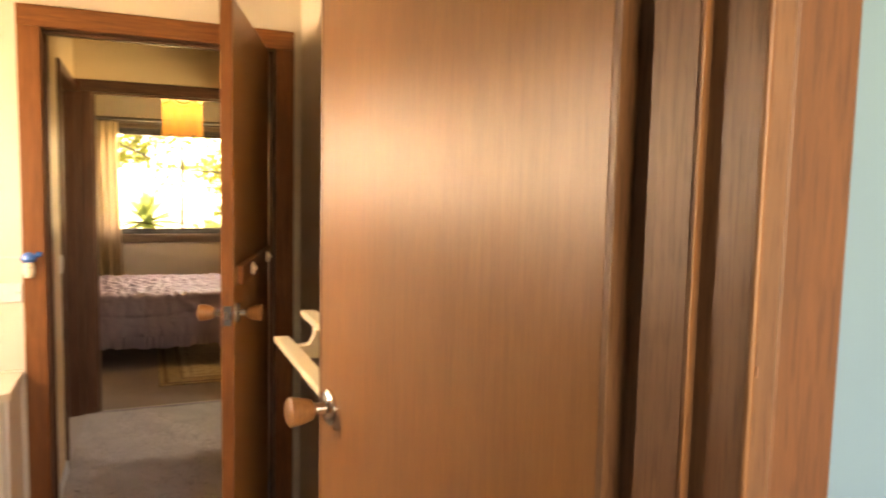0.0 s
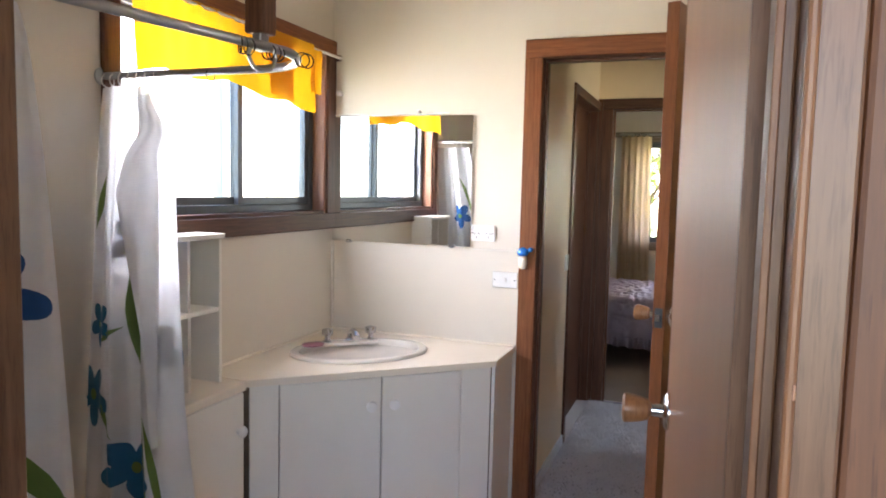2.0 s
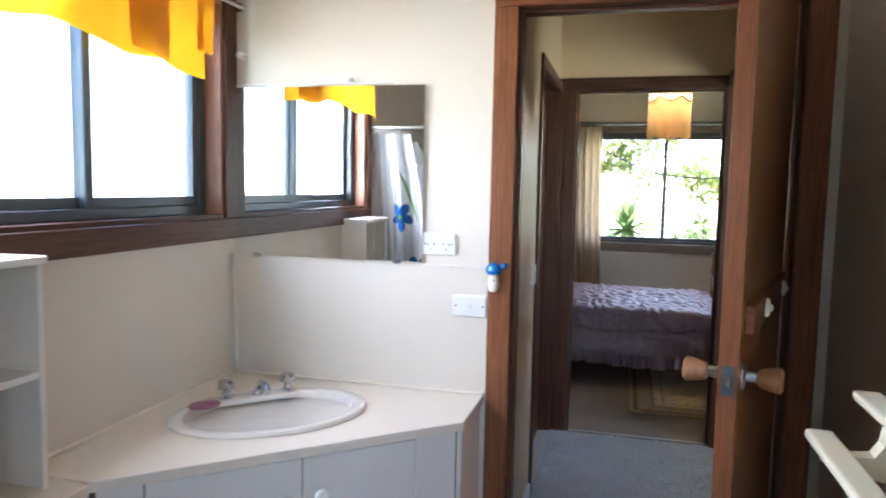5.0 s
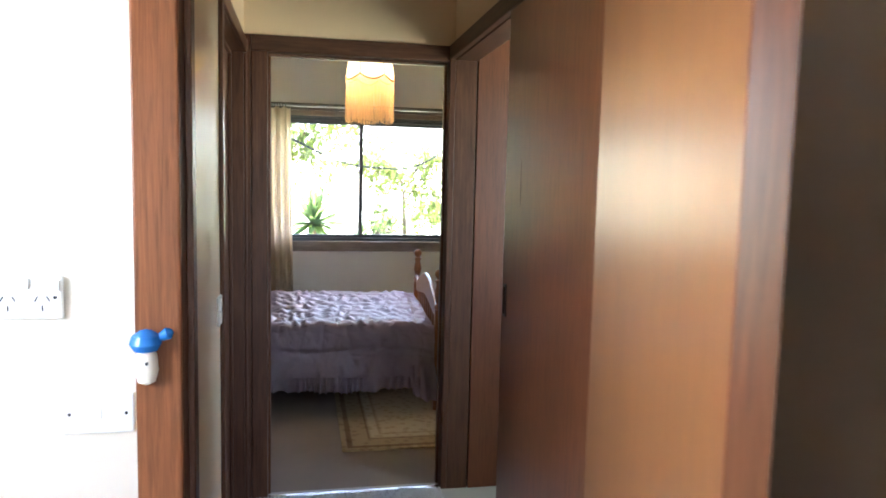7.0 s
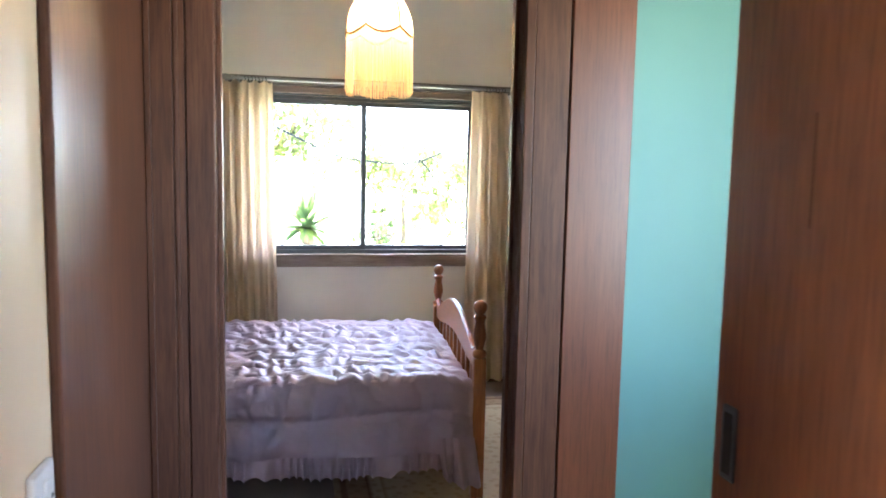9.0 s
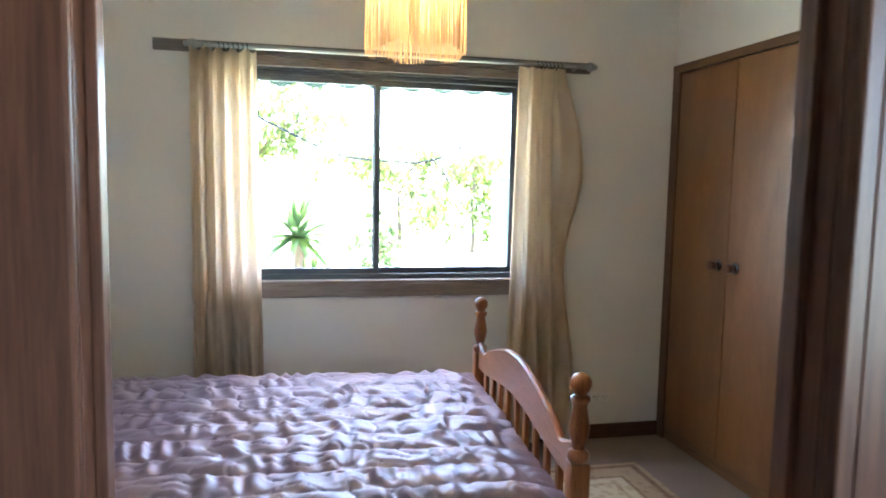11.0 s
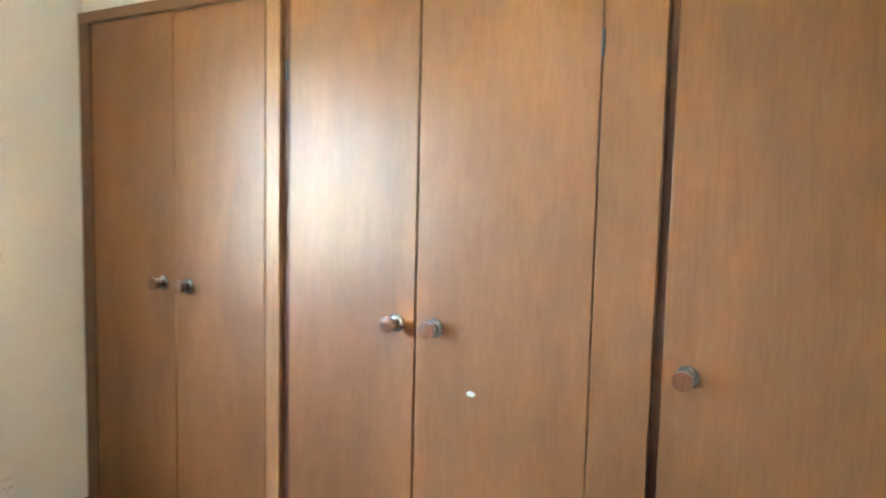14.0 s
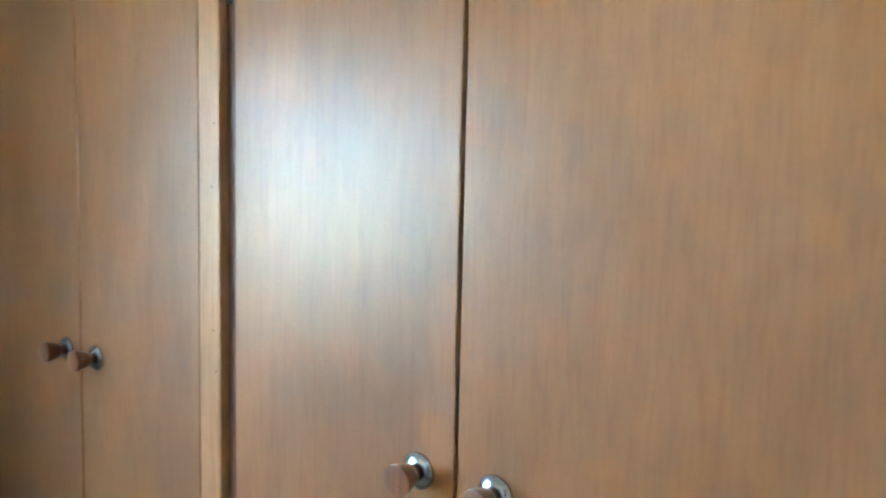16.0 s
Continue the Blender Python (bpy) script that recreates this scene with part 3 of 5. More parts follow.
structure("trim_splash_bead_side", box(XL, XL + 0.011, -0.944, -0.012, 0.7885, 0.798, 0.003), M_TOP, "cream bead behind the vanity top", "trim")

# ---- bathroom window ----
y0, y1, z0, z1 = BW
w1 = thing("window_1", (XL, (y0 + y1) / 2, z0), "aluminium sliding window in a dark stained timber frame", "window", "", "structure")
fr = part("window_frame", box(XL, XL + 0.02, y0 - 0.065, -0.004, z0 - 0.072, z0, 0.004), M_DARK_Y, w1)
part("window_frame", box(XL, XL + 0.02, y0 - 0.065, -0.004, z1, z1 + 0.07, 0.004), M_TRIM_Y, w1)
part("window_frame", box(XL, XL + 0.018, y0 - 0.065, y0, z0, z1, 0.004), M_DARK, w1)
part("window_frame", box(XL, XL + 0.018, y1, -0.004, z0, z1, 0.004), M_DARK, w1)
part("reveal", box(XL - 0.12, XL + 0.004, y0, y0 + 0.014, z0, z1, 0.001), M_REVEAL, w1, "pinkish-brown timber reveal")
part("reveal", box(XL - 0.12, XL + 0.004, y1 - 0.014, y1, z0, z1, 0.001), M_REVEAL, w1, "pinkish-brown timber reveal")
part("window_sill", box(XL - 0.12, XL + 0.004, y0 + 0.014, y1 - 0.014, z0, z0 + 0.014, 0.001), M_DARK_Y, w1)
part("reveal", box(XL - 0.12, XL + 0.004, y0 + 0.014, y1 - 0.014, z1 - 0.014, z1, 0.001), M_REVEAL, w1, "pinkish-brown timber reveal")


def sash(parent, axis, at, a0, a1, z0, z1, w=0.03, d=0.022):
    """An aluminium sash with its pane; axis is the normal of the window."""
    def b(p0, p1, q0, q1, r0, r1, bev):
        return box(*((p0, p1, q0, q1) if axis == "x" else (q0, q1, p0, p1)), r0, r1, bev)
    s = part("sash", b(at, at + d, a0, a0 + w, z0, z1, 0.002), M_ALU, parent)
    part("stile", b(at, at + d, a1 - w, a1, z0, z1, 0.002), M_ALU, s)
    part("rail", b(at, at + d, a0 + w, a1 - w, z0, z0 + w, 0.002), M_ALU, s)
    part("rail", b(at, at + d, a0 + w, a1 - w, z1 - w, z1, 0.002), M_ALU, s)
    p = part("pane", b(at + d * 0.4, at + d * 0.6, a0 + w, a1 - w, z0 + w, z1 - w, 0), M_GLASS, s)
    p.visible_shadow = False
    return s


for nm, b in (("outer_frame", (y0 + 0.014, y0 + 0.05, z0 + 0.014, z1 - 0.014)), ("outer_frame", (y1 - 0.05, y1 - 0.014, z0 + 0.014, z1 - 0.014)),
              ("outer_frame", (y0 + 0.05, y1 - 0.05, z0 + 0.014, z0 + 0.045)), ("outer_frame", (y0 + 0.05, y1 - 0.05, z1 - 0.045, z1 - 0.014))):
    part(nm, box(XL - 0.115, XL - 0.055, b[0], b[1], b[2], b[3], 0.003), M_ALU, w1)
sash(w1, "x", XL - 0.108, y0 + 0.05, -0.605, z0 + 0.045, z1 - 0.045)
sash(w1, "x", XL - 0.082, -0.64, y1 - 0.05, z0 + 0.045, z1 - 0.045)
part("latch", box(XL - 0.06, XL - 0.045, y0 + 0.075, y0 + 0.09, 1.62, 1.69, 0.003), M_ALU, w1)

# yellow cloth over the window top
rod1 = thing("curtain_rod", (XL + 0.05, -0.6, 2.05), "thin white curtain rod over the bathroom window", "curtain rod")
part("rod", tube([(XL + 0.045, -1.34, 2.065), (XL + 0.045, -0.012, 2.065)], 0.006), M_PLASTIC, rod1, smooth=True)
for yy in (-1.33, -0.02):
    part("bracket", box(XL + 0.018, XL + 0.05, yy - 0.008, yy + 0.008, 2.05, 2.08, 0.002), M_CHROME, rod1)


def drape(fn, nu, nv, mat, name, parent, label="", thick=0.0015):
    return part(name, sheet(fn, nu, nv, thick), mat, parent, label, True)


val = thing("valance", (XL + 0.05, -0.7, 1.8), "bright yellow cloth valance hung over the window", "valance")


def val_a(u, v):
    y = -1.29 + 0.86 * u
    low = 1.80 + 0.035 * math.sin(u * 3.0) + 0.012 * math.sin(u * 14)
    z = 2.075 + (low - 2.075) * v
    return (XL + 0.047 + 0.012 * v * math.sin(u * 19) + 0.02 * v * math.sin(u * 5 + 1) + 0.004 * math.sin(u * 60) * (1 - v), y, z)


def val_b(u, v):
    y = -0.62 + 0.34 * u
    low = 1.825 - 0.04 * u
    return (XL + 0.062 + 0.018 * v * math.sin(u * 6 + 0.5), y + 0.01 * v, 2.075 + (low - 2.075) * v)


def val_c(u, v):
    y = -0.29 + 0.10 * u
    return (XL + 0.05 + 0.02 * math.sin(u * 9 + v) * v, y - 0.02 * v, 2.07 + (1.87 - 2.07) * v)


drape(val_a, 60, 10, M_YELLOW, "cloth", val)
drape(val_b, 26, 10, M_YELLOW, "cloth_flap", val)
drape(val_c, 14, 10, M_YELLOW, "cloth_end", val)

# shower rail and curtains
ZR = 1.775
sr = thing("shower_rail", (-0.4, -1.9, ZR), "grey metal corner shower rail with hooks", "shower rail")
RY = -1.36


def rail_x(y):
    """Where the slanting arm of the rail runs."""
    return -0.46 + 0.17 * (y + 2.41) / 0.85


arc = [(-0.49 + 0.20 * math.cos(a), -1.56 + 0.20 * math.sin(a), ZR) for a in [math.pi / 2 * k / 10 for k in range(11)]]
part("rail", tube([(rail_x(YA1), YA1, ZR)] + [(rail_x(-2.3 + 0.1 * k), -2.3 + 0.1 * k, ZR) for k in range(7)] + arc + [(-0.7, RY, ZR), (-0.9, RY, ZR), (XL, RY, ZR)], 0.011, 12), M_STEEL, sr, smooth=True)
part("wall_flange", lathe([(0.026, 0), (0.026, 0.006), (0.014, 0.012)], 18, pose(XL, RY, ZR, 0, 90, 0)), M_STEEL, sr, smooth=True)
hg = part("hanger", box(-0.335, -0.285, -1.645, -1.595, 1.80, CEIL, 0.004), M_DARK, sr, "dark brown timber hanger from the ceiling")
part("hanger_clip", box(-0.322, -0.298, -1.635, -1.605, 1.764, 1.805, 0.003), M_STEEL, hg)


def ring(centre, r, wire, axis_turn, parent, mat, n=18):
    pts = [Vector((r * math.cos(2 * math.pi * k / n), 0, r * math.sin(2 * math.pi * k / n))) for k in range(n + 1)]
    m = Matrix.Translation(centre) @ pose(0, 0, 0, 0, 0, axis_turn)
    return part("hook", tube([m @ p for p in pts], wire, 6), mat, parent, "", True)


for k, yy in enumerate((-1.655, -1.645, -1.63, -1.575, -1.56, -1.55, -1.47, -1.455)):
    ring((rail_x(yy - 0.03), yy - 0.03, ZR - 0.010), 0.017, 0.0016, 14 * k - 40, sr, M_BLACK)
ring((-0.305, -1.62, ZR - 0.022), 0.031, 0.0045, 60, sr, M_STEEL, 24)
ring((-0.655, RY, ZR - 0.010), 0.015, 0.0016, 80, sr, M_BLACK)
for k in range(7):
    ring((-1.02 + 0.028 * k, RY, ZR - 0.014), 0.02, 0.0018, 80 + 9 * k, sr, M_PLASTIC)


def on_cloth(fn, u, v, off):
    p = Vector(fn(u, v))
    e = 1e-3
    n = (Vector(fn(u + e, v)) - p).cross(Vector(fn(u, v + e)) - p)
    return p + n.normalized() * off


def print_blob(fn, cu, cv, ru, rv, turn, off, mat, parent, name="print", pinch=0.0, width=1.0, height=1.7):
    """A printed petal or leaf that lies on the cloth; radii in metres."""
    bm = bmesh.new()
    n, rings = 22, 4
    c, s = math.cos(radians(turn)), math.sin(radians(turn))
    grid = []
    for r in range(1, rings + 1):
        row = []
        for k in range(n):
            a = 2 * math.pi * k / n
            x = ru * math.cos(a) * r / rings
            y = rv * math.sin(a) * r / rings * (1 - pinch * abs(math.cos(a)) ** 2)
            row.append(bm.verts.new(on_cloth(fn, min(1, max(0, cu + (x * c - y * s) / width)), min(1, max(0, cv + (x * s + y * c) / height)), off)))
        grid.append(row)
    mid = bm.verts.new(on_cloth(fn, cu, cv, off))
    for k in range(n):
        bm.faces.new((mid, grid[0][k], grid[0][(k + 1) % n]))
        for a, b in zip(grid, grid[1:]):
            bm.faces.new((a[k], b[k], b[(k + 1) % n], a[(k + 1) % n]))
    return part(name, bm, mat, parent, "", True)


def print_flower(fn, cu, cv, size, off, parent, width, tint=M_PRINT_TEAL):
    for k in range(5):
        a = 72 * k + 17
        print_blob(fn, cu + size * 0.62 * math.cos(radians(a)) / width, cv + size * 0.62 * math.sin(radians(a)) / 1.7, size * 0.52, size * 0.34, a, off, tint, parent, "printed_petal", 0.0, width)
    print_blob(fn, cu, cv, size * 0.2, size * 0.2, 0, off * 1.6, M_PRINT_GREEN, parent, "printed_flower_centre", 0, width)


scA = thing("shower_curtain", (-0.40, -2.2, 0.1), "white shower curtain with blue flowers and green leaves", "shower curtain", "shower curtains")


def fn_a(u, v):
    y = -2.39 + (0.25 + 0.11 * v ** 0.6) * u
    return (rail_x(y) + (0.026 + 0.016 * v) * math.sin(u * 15 + 0.8 * v) + 0.006 * math.sin(u * 37 + 2 * v), y, ZR - 0.03 - 1.62 * v)


drape(fn_a, 70, 40, M_SHOWER, "cloth", scA)
print_flower(fn_a, 0.70, 0.285, 0.082, -0.003, scA, 0.42, M_PRINT_BLUE)
print_blob(fn_a, 0.74, 0.335, 0.045, 0.036, 70, -0.005, M_PRINT_TEAL, scA, "printed_petal", 0, 0.42)
print_blob(fn_a, 0.80, 0.47, 0.11, 0.018, 62, -0.003, M_PRINT_GREEN, scA, "printed_leaf", 0.9, 0.42)
print_flower(fn_a, 0.3, 0.62, 0.10, -0.003, scA, 0.42)

scB = thing("shower_curtain", (-0.92, -1.3, 0.1), "white gathered shower curtain with blue flowers and green leaves", "shower curtain", "shower curtains")


def right_edge(z):
    """How far the gathered cloth reaches from the wall at a height."""
    f = (ZR - 0.035 - z) / 1.63
    return -0.812 + 0.025 * min(1, f * 6) + 0.175 * f ** 1.1 + 0.05 * max(0, f - 0.55) / 0.45


def fn_b(u, v):
    z = ZR - 0.035 - 1.63 * v
    lo = XL + 0.012 + 0.012 * v
    x = lo + (right_edge(z) - lo) * u
    fold = (0.020 + 0.014 * v) * math.sin(u * 12.5 + 1.0 + 0.7 * v) + 0.010 * (1 - 0.5 * v) * math.sin(u * 31 + 2)
    ridge = -0.040 * math.exp(-((u - 0.40 + 0.02 * v) / 0.045) ** 2) * min(1, 0.3 + 2 * v)
    return (x, RY - 0.015 + fold * min(1, 0.35 + u * 1.3) + ridge - 0.13 * v ** 0.8, z)


drape(fn_b, 110, 44, M_SHOWER, "cloth", scB)


def fn_c(u, v):
    """The loose front corner of the cloth, folded back over itself down to a point."""
    z = ZR - 0.07 - 0.92 * v
    right = right_edge(z) + 0.012 + 0.035 * math.exp(-((v - 0.10) / 0.05) ** 2)
    left = right - 0.035 - 0.105 * min(1, v / 0.28) if v < 0.28 else right - 0.140 * (1 - (v - 0.28) / 0.72) ** 1.15 - 0.002
    x = left + (right - left) * u
    bulge = 0.030 * math.sin(math.pi * min(1, u * 1.1)) + 0.008 * math.sin(u * 9 + 4 * v)
    return (x, RY - 0.066 - 0.125 * v - bulge * (1 - 0.4 * v), z)


drape(fn_c, 30, 44, M_SHOWER, "cloth_fold", scB)
FW = 0.40
for cu, cv, l, w_, t in ((0.72, 0.56, 0.20, 0.03, 80), (0.55, 0.72, 0.2, 0.02, 100), (0.72, 0.2, 0.16, 0.014, 70)):
    print_blob(fn_b, cu, cv, l, w_, t, 0.004, M_PRINT_GREEN, scB, "printed_leaf", 0.9, FW)
print_flower(fn_b, 0.8, 0.45, 0.085, 0.004, scB, FW)
print_flower(fn_b, 0.55, 0.27, 0.075, 0.004, scB, FW, M_PRINT_BLUE)
for cu, cv, s in ((0.20, 0.415, 0.062), (0.11, 0.54, 0.085), (0.50, 0.66, 0.085), (0.24, 0.86, 0.08)):
    print_flower(fn_b, cu, cv, s, -0.004, scB, FW)
for cu, cv, l, w_, t in ((0.13, 0.20, 0.095, 0.018, 109), (0.52, 0.40, 0.15, 0.030, 84), (0.66, 0.41, 0.085, 0.017, 112), (0.33, 0.43, 0.05, 0.010, 150),
                         (0.30, 0.57, 0.07, 0.010, 60), (0.64, 0.66, 0.24, 0.013, 90), (0.78, 0.66, 0.17, 0.012, 82), (0.52, 0.27, 0.07, 0.012, 80), (0.70, 0.84, 0.18, 0.02, 78)):
    print_blob(fn_b, cu, cv, l, w_, t, -0.004, M_PRINT_GREEN, scB, "printed_leaf", 0.9, FW)

# ---- vanity ----
P_FL, P_FR = Vector((-0.845, -0.944, 0)), Vector((-0.13, -0.285, 0))
DIAG = (P_FR - P_FL).normalized()
NRM = Vector((DIAG.y, -DIAG.x, 0))
TOPZ = 0.788
mv = Matrix.Translation(P_FL) @ Matrix.Rotation(math.atan2(DIAG.y, DIAG.x), 4, "Z")     # x along the front, -y outward
LV = (P_FR - P_FL).length
van = thing("vanity_cabinet", (-0.7, -0.4, 0), "white painted corner vanity cabinet with two doors", "cabinet")
# Carcass shows only between the doors, so it carries their gap shade as colour
part("body", prism([(XL + 0.004, -0.004), (-0.150, -0.004), (-0.150, -0.288), (-0.842, -0.912), (XL + 0.004, -0.92)], 0.0, TOPZ - 0.026), M_BOARD, van, "carcass coloured dark for the shade in the door gaps")
sx = [0.012, 0.115, 0.497, 0.825, 0.955]
for k, (a, b) in enumerate(zip(sx, sx[1:])):
    if k in (0, 3):
        part("filler_panel", box(a, b - 0.002, 0.006, 0.024, 0.0, TOPZ - 0.028, 0.002, mv), M_WHITE, van)
        continue
    d = part("door", box(a + 0.0025, b - 0.0025, 0.004, 0.022, 0.09, TOPZ - 0.030, 0.003, mv), M_WHITE, van)
    kx = b - 0.045 if k == 1 else a + 0.045
    part("knob", lathe([(0.009, 0), (0.009, 0.01), (0.019, 0.016), (0.021, 0.024), (0.017, 0.031), (0.004, 0.034)], 20, mv @ pose(kx, 0.004, 0.655, 90, 0, 0)), M_PLASTIC, d, "white round knob", True)
part("side_panel", box(-0.150, -0.136, -0.276, -0.004, 0.0, TOPZ - 0.028, 0.002), M_WHITE, van)
# Coloured black to give the recess under the doors its shade
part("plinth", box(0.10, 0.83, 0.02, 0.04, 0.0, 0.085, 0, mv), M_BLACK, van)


def top_with_hole(outline, centre, ax, rx, ry, z0, z1):
    bm = bmesh.new()
    o = [bm.verts.new((x, y, z1)) for x, y in outline]
    n = 48
    h = []
    for k in range(n):
        a = 2 * math.pi * k / n
        p = Vector(centre) + ax * (rx * math.cos(a)) + Vector((-ax.y, ax.x, 0)) * (ry * math.sin(a))
        h.append(bm.verts.new((p.x, p.y, z1)))
    es = [bm.edges.new((l[i], l[(i + 1) % len(l)])) for l in (o, h) for i in range(len(l))]
    bmesh.ops.triangle_fill(bm, use_beauty=True, use_dissolve=False, edges=es)
    r = bmesh.ops.extrude_face_region(bm, geom=list(bm.faces))
    bmesh.ops.translate(bm, vec=(0, 0, z0 - z1), verts=[g for g in r["geom"] if isinstance(g, bmesh.types.BMVert)])
    bmesh.ops.recalc_face_normals(bm, faces=bm.faces)
    return bm


BC = Vector((-0.69, -0.385, 0))
vt = thing("worktop", (-0.7, -0.4, TOPZ), "cream laminate corner vanity top", "worktop")
part("top", top_with_hole([(XL + 0.002, -0.001), (-0.128, -0.001), (-0.13, -0.285), (-0.845, -0.944), (XL + 0.002, -0.944)], (BC.x, BC.y, 0), DIAG, 0.262, 0.185, TOPZ - 0.026, TOPZ), M_TOP, vt)
part("edge_strip", box(0.002, LV - 0.002, -0.0025, -0.0005, TOPZ - 0.0255, TOPZ - 0.001, 0.0005, mv), M_TOP, vt, "cream laminate edge strip")
part("edge_strip", box(-0.1275, -0.126, -0.283, -0.003, TOPZ - 0.0255, TOPZ - 0.001, 0.0004), M_TOP, vt, "cream laminate edge strip")
bs = thing("basin", (BC.x, BC.y, TOPZ), "cream oval inset basin with chrome taps", "basin")
mo = Matrix.Translation((BC.x, BC.y, TOPZ)) @ Matrix.Rotation(math.atan2(DIAG.y, DIAG.x), 4, "Z") @ Matrix.Diagonal((1.0, 0.71, 1, 1))
rim = lathe([(0.250, -0.01), (0.288, 0.0008), (0.290, 0.006), (0.284, 0.014), (0.268, 0.017), (0.252, 0.013), (0.243, 0.0), (0.236, -0.02), (0.215, -0.07), (0.17, -0.115), (0.10, -0.135), (0.03, -0.14), (0.022, -0.142)], 64, mo)
part("bowl", rim, M_BASIN, bs, "", True)
part("drain", lathe([(0.022, 0), (0.022, 0.003), (0.004, 0.002)], 20, Matrix.Translation((BC.x, BC.y, TOPZ - 0.1405))), M_CHROME, bs, "", True)
back = -NRM
ta, tb, tc2 = Vector((-0.872, -0.338, 0)), Vector((-0.800, -0.268, 0)), Vector((-0.733, -0.204, 0))
part("tap_deck", prism([tuple((Vector((x, y, 0)))[:2]) for x, y in ((-0.93, -0.36), (-0.72, -0.165), (-0.685, -0.215), (-0.885, -0.41))], TOPZ + 0.001, TOPZ + 0.0155, 0.004), M_BASIN, bs, "", True)
for p in (ta, tc2):
    tp = part("tap", lathe([(0.021, 0), (0.021, 0.004), (0.013, 0.010), (0.012, 0.024), (0.020, 0.030), (0.022, 0.046), (0.019, 0.056), (0.006, 0.060)], 20, Matrix.Translation((p.x, p.y, TOPZ + 0.015))), M_CHROME, bs, "chrome tap handle", True)
    for k in range(4):
        a = radians(90 * k + 30)
        part("grip", lathe([(0.007, 0.0), (0.0075, 0.026)], 8, Matrix.Translation((p.x + 0.017 * math.cos(a), p.y + 0.017 * math.sin(a), TOPZ + 0.044))), M_CHROME, tp, "", True)
sp = [Vector((tb.x, tb.y, TOPZ + 0.015 + 0.005 * k)) for k in range(5)] + [Vector((tb.x, tb.y, TOPZ + 0.045)) + NRM * (0.115 * t_) + Vector((0, 0, 0.026 * math.sin(t_ * 2.4) - 0.012 * t_ * t_)) for t_ in [k / 8 for k in range(1, 9)]]
part("spout", tube(sp, 0.013, 14), M_CHROME, bs, "chrome basin spout", True)
part("spout_base", lathe([(0.022, 0), (0.022, 0.006), (0.015, 0.012)], 20, Matrix.Translation((tb.x, tb.y, TOPZ + 0.015))), M_CHROME, bs, "", True)
soap = lathe([(0.02, 0), (0.036, 0.003), (0.042, 0.010), (0.036, 0.017), (0.02, 0.020)], 28, Matrix.Translation((-0.878, -0.445, TOPZ + 0.014)) @ pose(0, 0, 0, 0, 0, 43) @ Matrix.Diagonal((1.15, 0.68, 1, 1)))
tagged(part("soap", soap, plain("mauve_soap", (0.28, 0.10, 0.14), 0.4), None, "", True), "mauve bar of soap on the basin rim", "soap")

# low cabinet and shelf beside the vanity
lc = thing("low_cabinet", (-0.94, -1.12, 0), "narrow white cabinet with a cream top", "cabinet")
part("body", box(XL + 0.003, -0.866, -1.29, -0.948, 0.0, 0.752, 0.002), M_WHITE, lc)
part("top", box(XL + 0.003, -0.843, -1.295, -0.946, 0.753, 0.784, 0.003), M_TOP, lc, "cream laminate top")
d = part("door", box(-0.866, -0.848, -1.285, -0.953, 0.06, 0.747, 0.003), M_WHITE, lc)
part("knob", lathe([(0.009, 0), (0.009, 0.01), (0.019, 0.016), (0.021, 0.024), (0.017, 0.031), (0.004, 0.034)], 20, pose(-0.848, -0.99, 0.62, 0, 90, 0)), M_PLASTIC, d, "white round knob", True)
sh = thing("shelf_unit", (-0.98, -1.13, 0.784), "white open shelf unit standing on the low cabinet", "shelf")
part("side", box(XL + 0.003, -0.915, -0.998, -0.984, 0.785, 1.285, 0.002), M_WHITE, sh)
part("side", box(XL + 0.003, -0.915, -1.29, -1.276, 0.785, 1.285, 0.002), M_WHITE, sh)
part("divider", box(XL + 0.008, -0.925, -1.142, -1.130, 0.785, 1.285, 0.001), M_WHITE, sh)
part("top", box(XL + 0.003, -0.905, -1.295, -0.978, 1.285, 1.303, 0.003), M_WHITE, sh)
part("shelf", box(XL + 0.008, -0.917, -1.276, -0.998, 1.035, 1.05, 0.002), M_WHITE, sh)
part("back", box(XL + 0.003, XL + 0.008, -1.276, -0.998, 0.785, 1.285), M_WHITE, sh)

# mirror on the wall
mr = thing("wall_mirror", (-0.69, 0, 1.217), "frameless rectangular wall mirror with a worn edge", "mirror")
part("glass", box(XL + 0.006, -0.342, -0.014, -0.004, 1.217, 1.797, 0.0015), M_MIRROR, mr)
part("backing", box(XL + 0.008, -0.344, -0.004, -0.0005, 1.219, 1.795), M_BLACK, mr)
for cx in (-0.95, -0.43):
    part("clip", box(cx - 0.012, cx + 0.012, -0.018, -0.0005, 1.209, 1.224, 0.002), M_CHROME, mr)
wire = thing("cord", (-0.8, -0.01, 1.8), "thin pale cord lying along the mirror top", "cord")
part("cord", tube([(-1.03 + 0.052 * k, -0.009, 1.8035 + 0.004 * math.sin(k * 1.1) + (0.006 if k > 9 else 0)) for k in range(12)], 0.0035, 8), M_PLASTIC, wire, smooth=True)
part("peg", lathe([(0.006, 0), (0.006, 0.016), (0.009, 0.018), (0.004, 0.024)], 12, pose(-0.60, 0, 1.815, 90, 0, 0)), M_PLASTIC, wire, smooth=True)
hk = thing("wall_hook", (XL + 0.03, 0, 2.0), "small clear plastic wall hook", "hook")
part("knob", lathe([(0.012, 0), (0.012, 0.006), (0.007, 0.01), (0.012, 0.02), (0.012, 0.03), (0.004, 0.034)], 16, pose(-1.005, 0, 1.905, 90, 0, 0)), M_PLASTIC, hk, smooth=True)


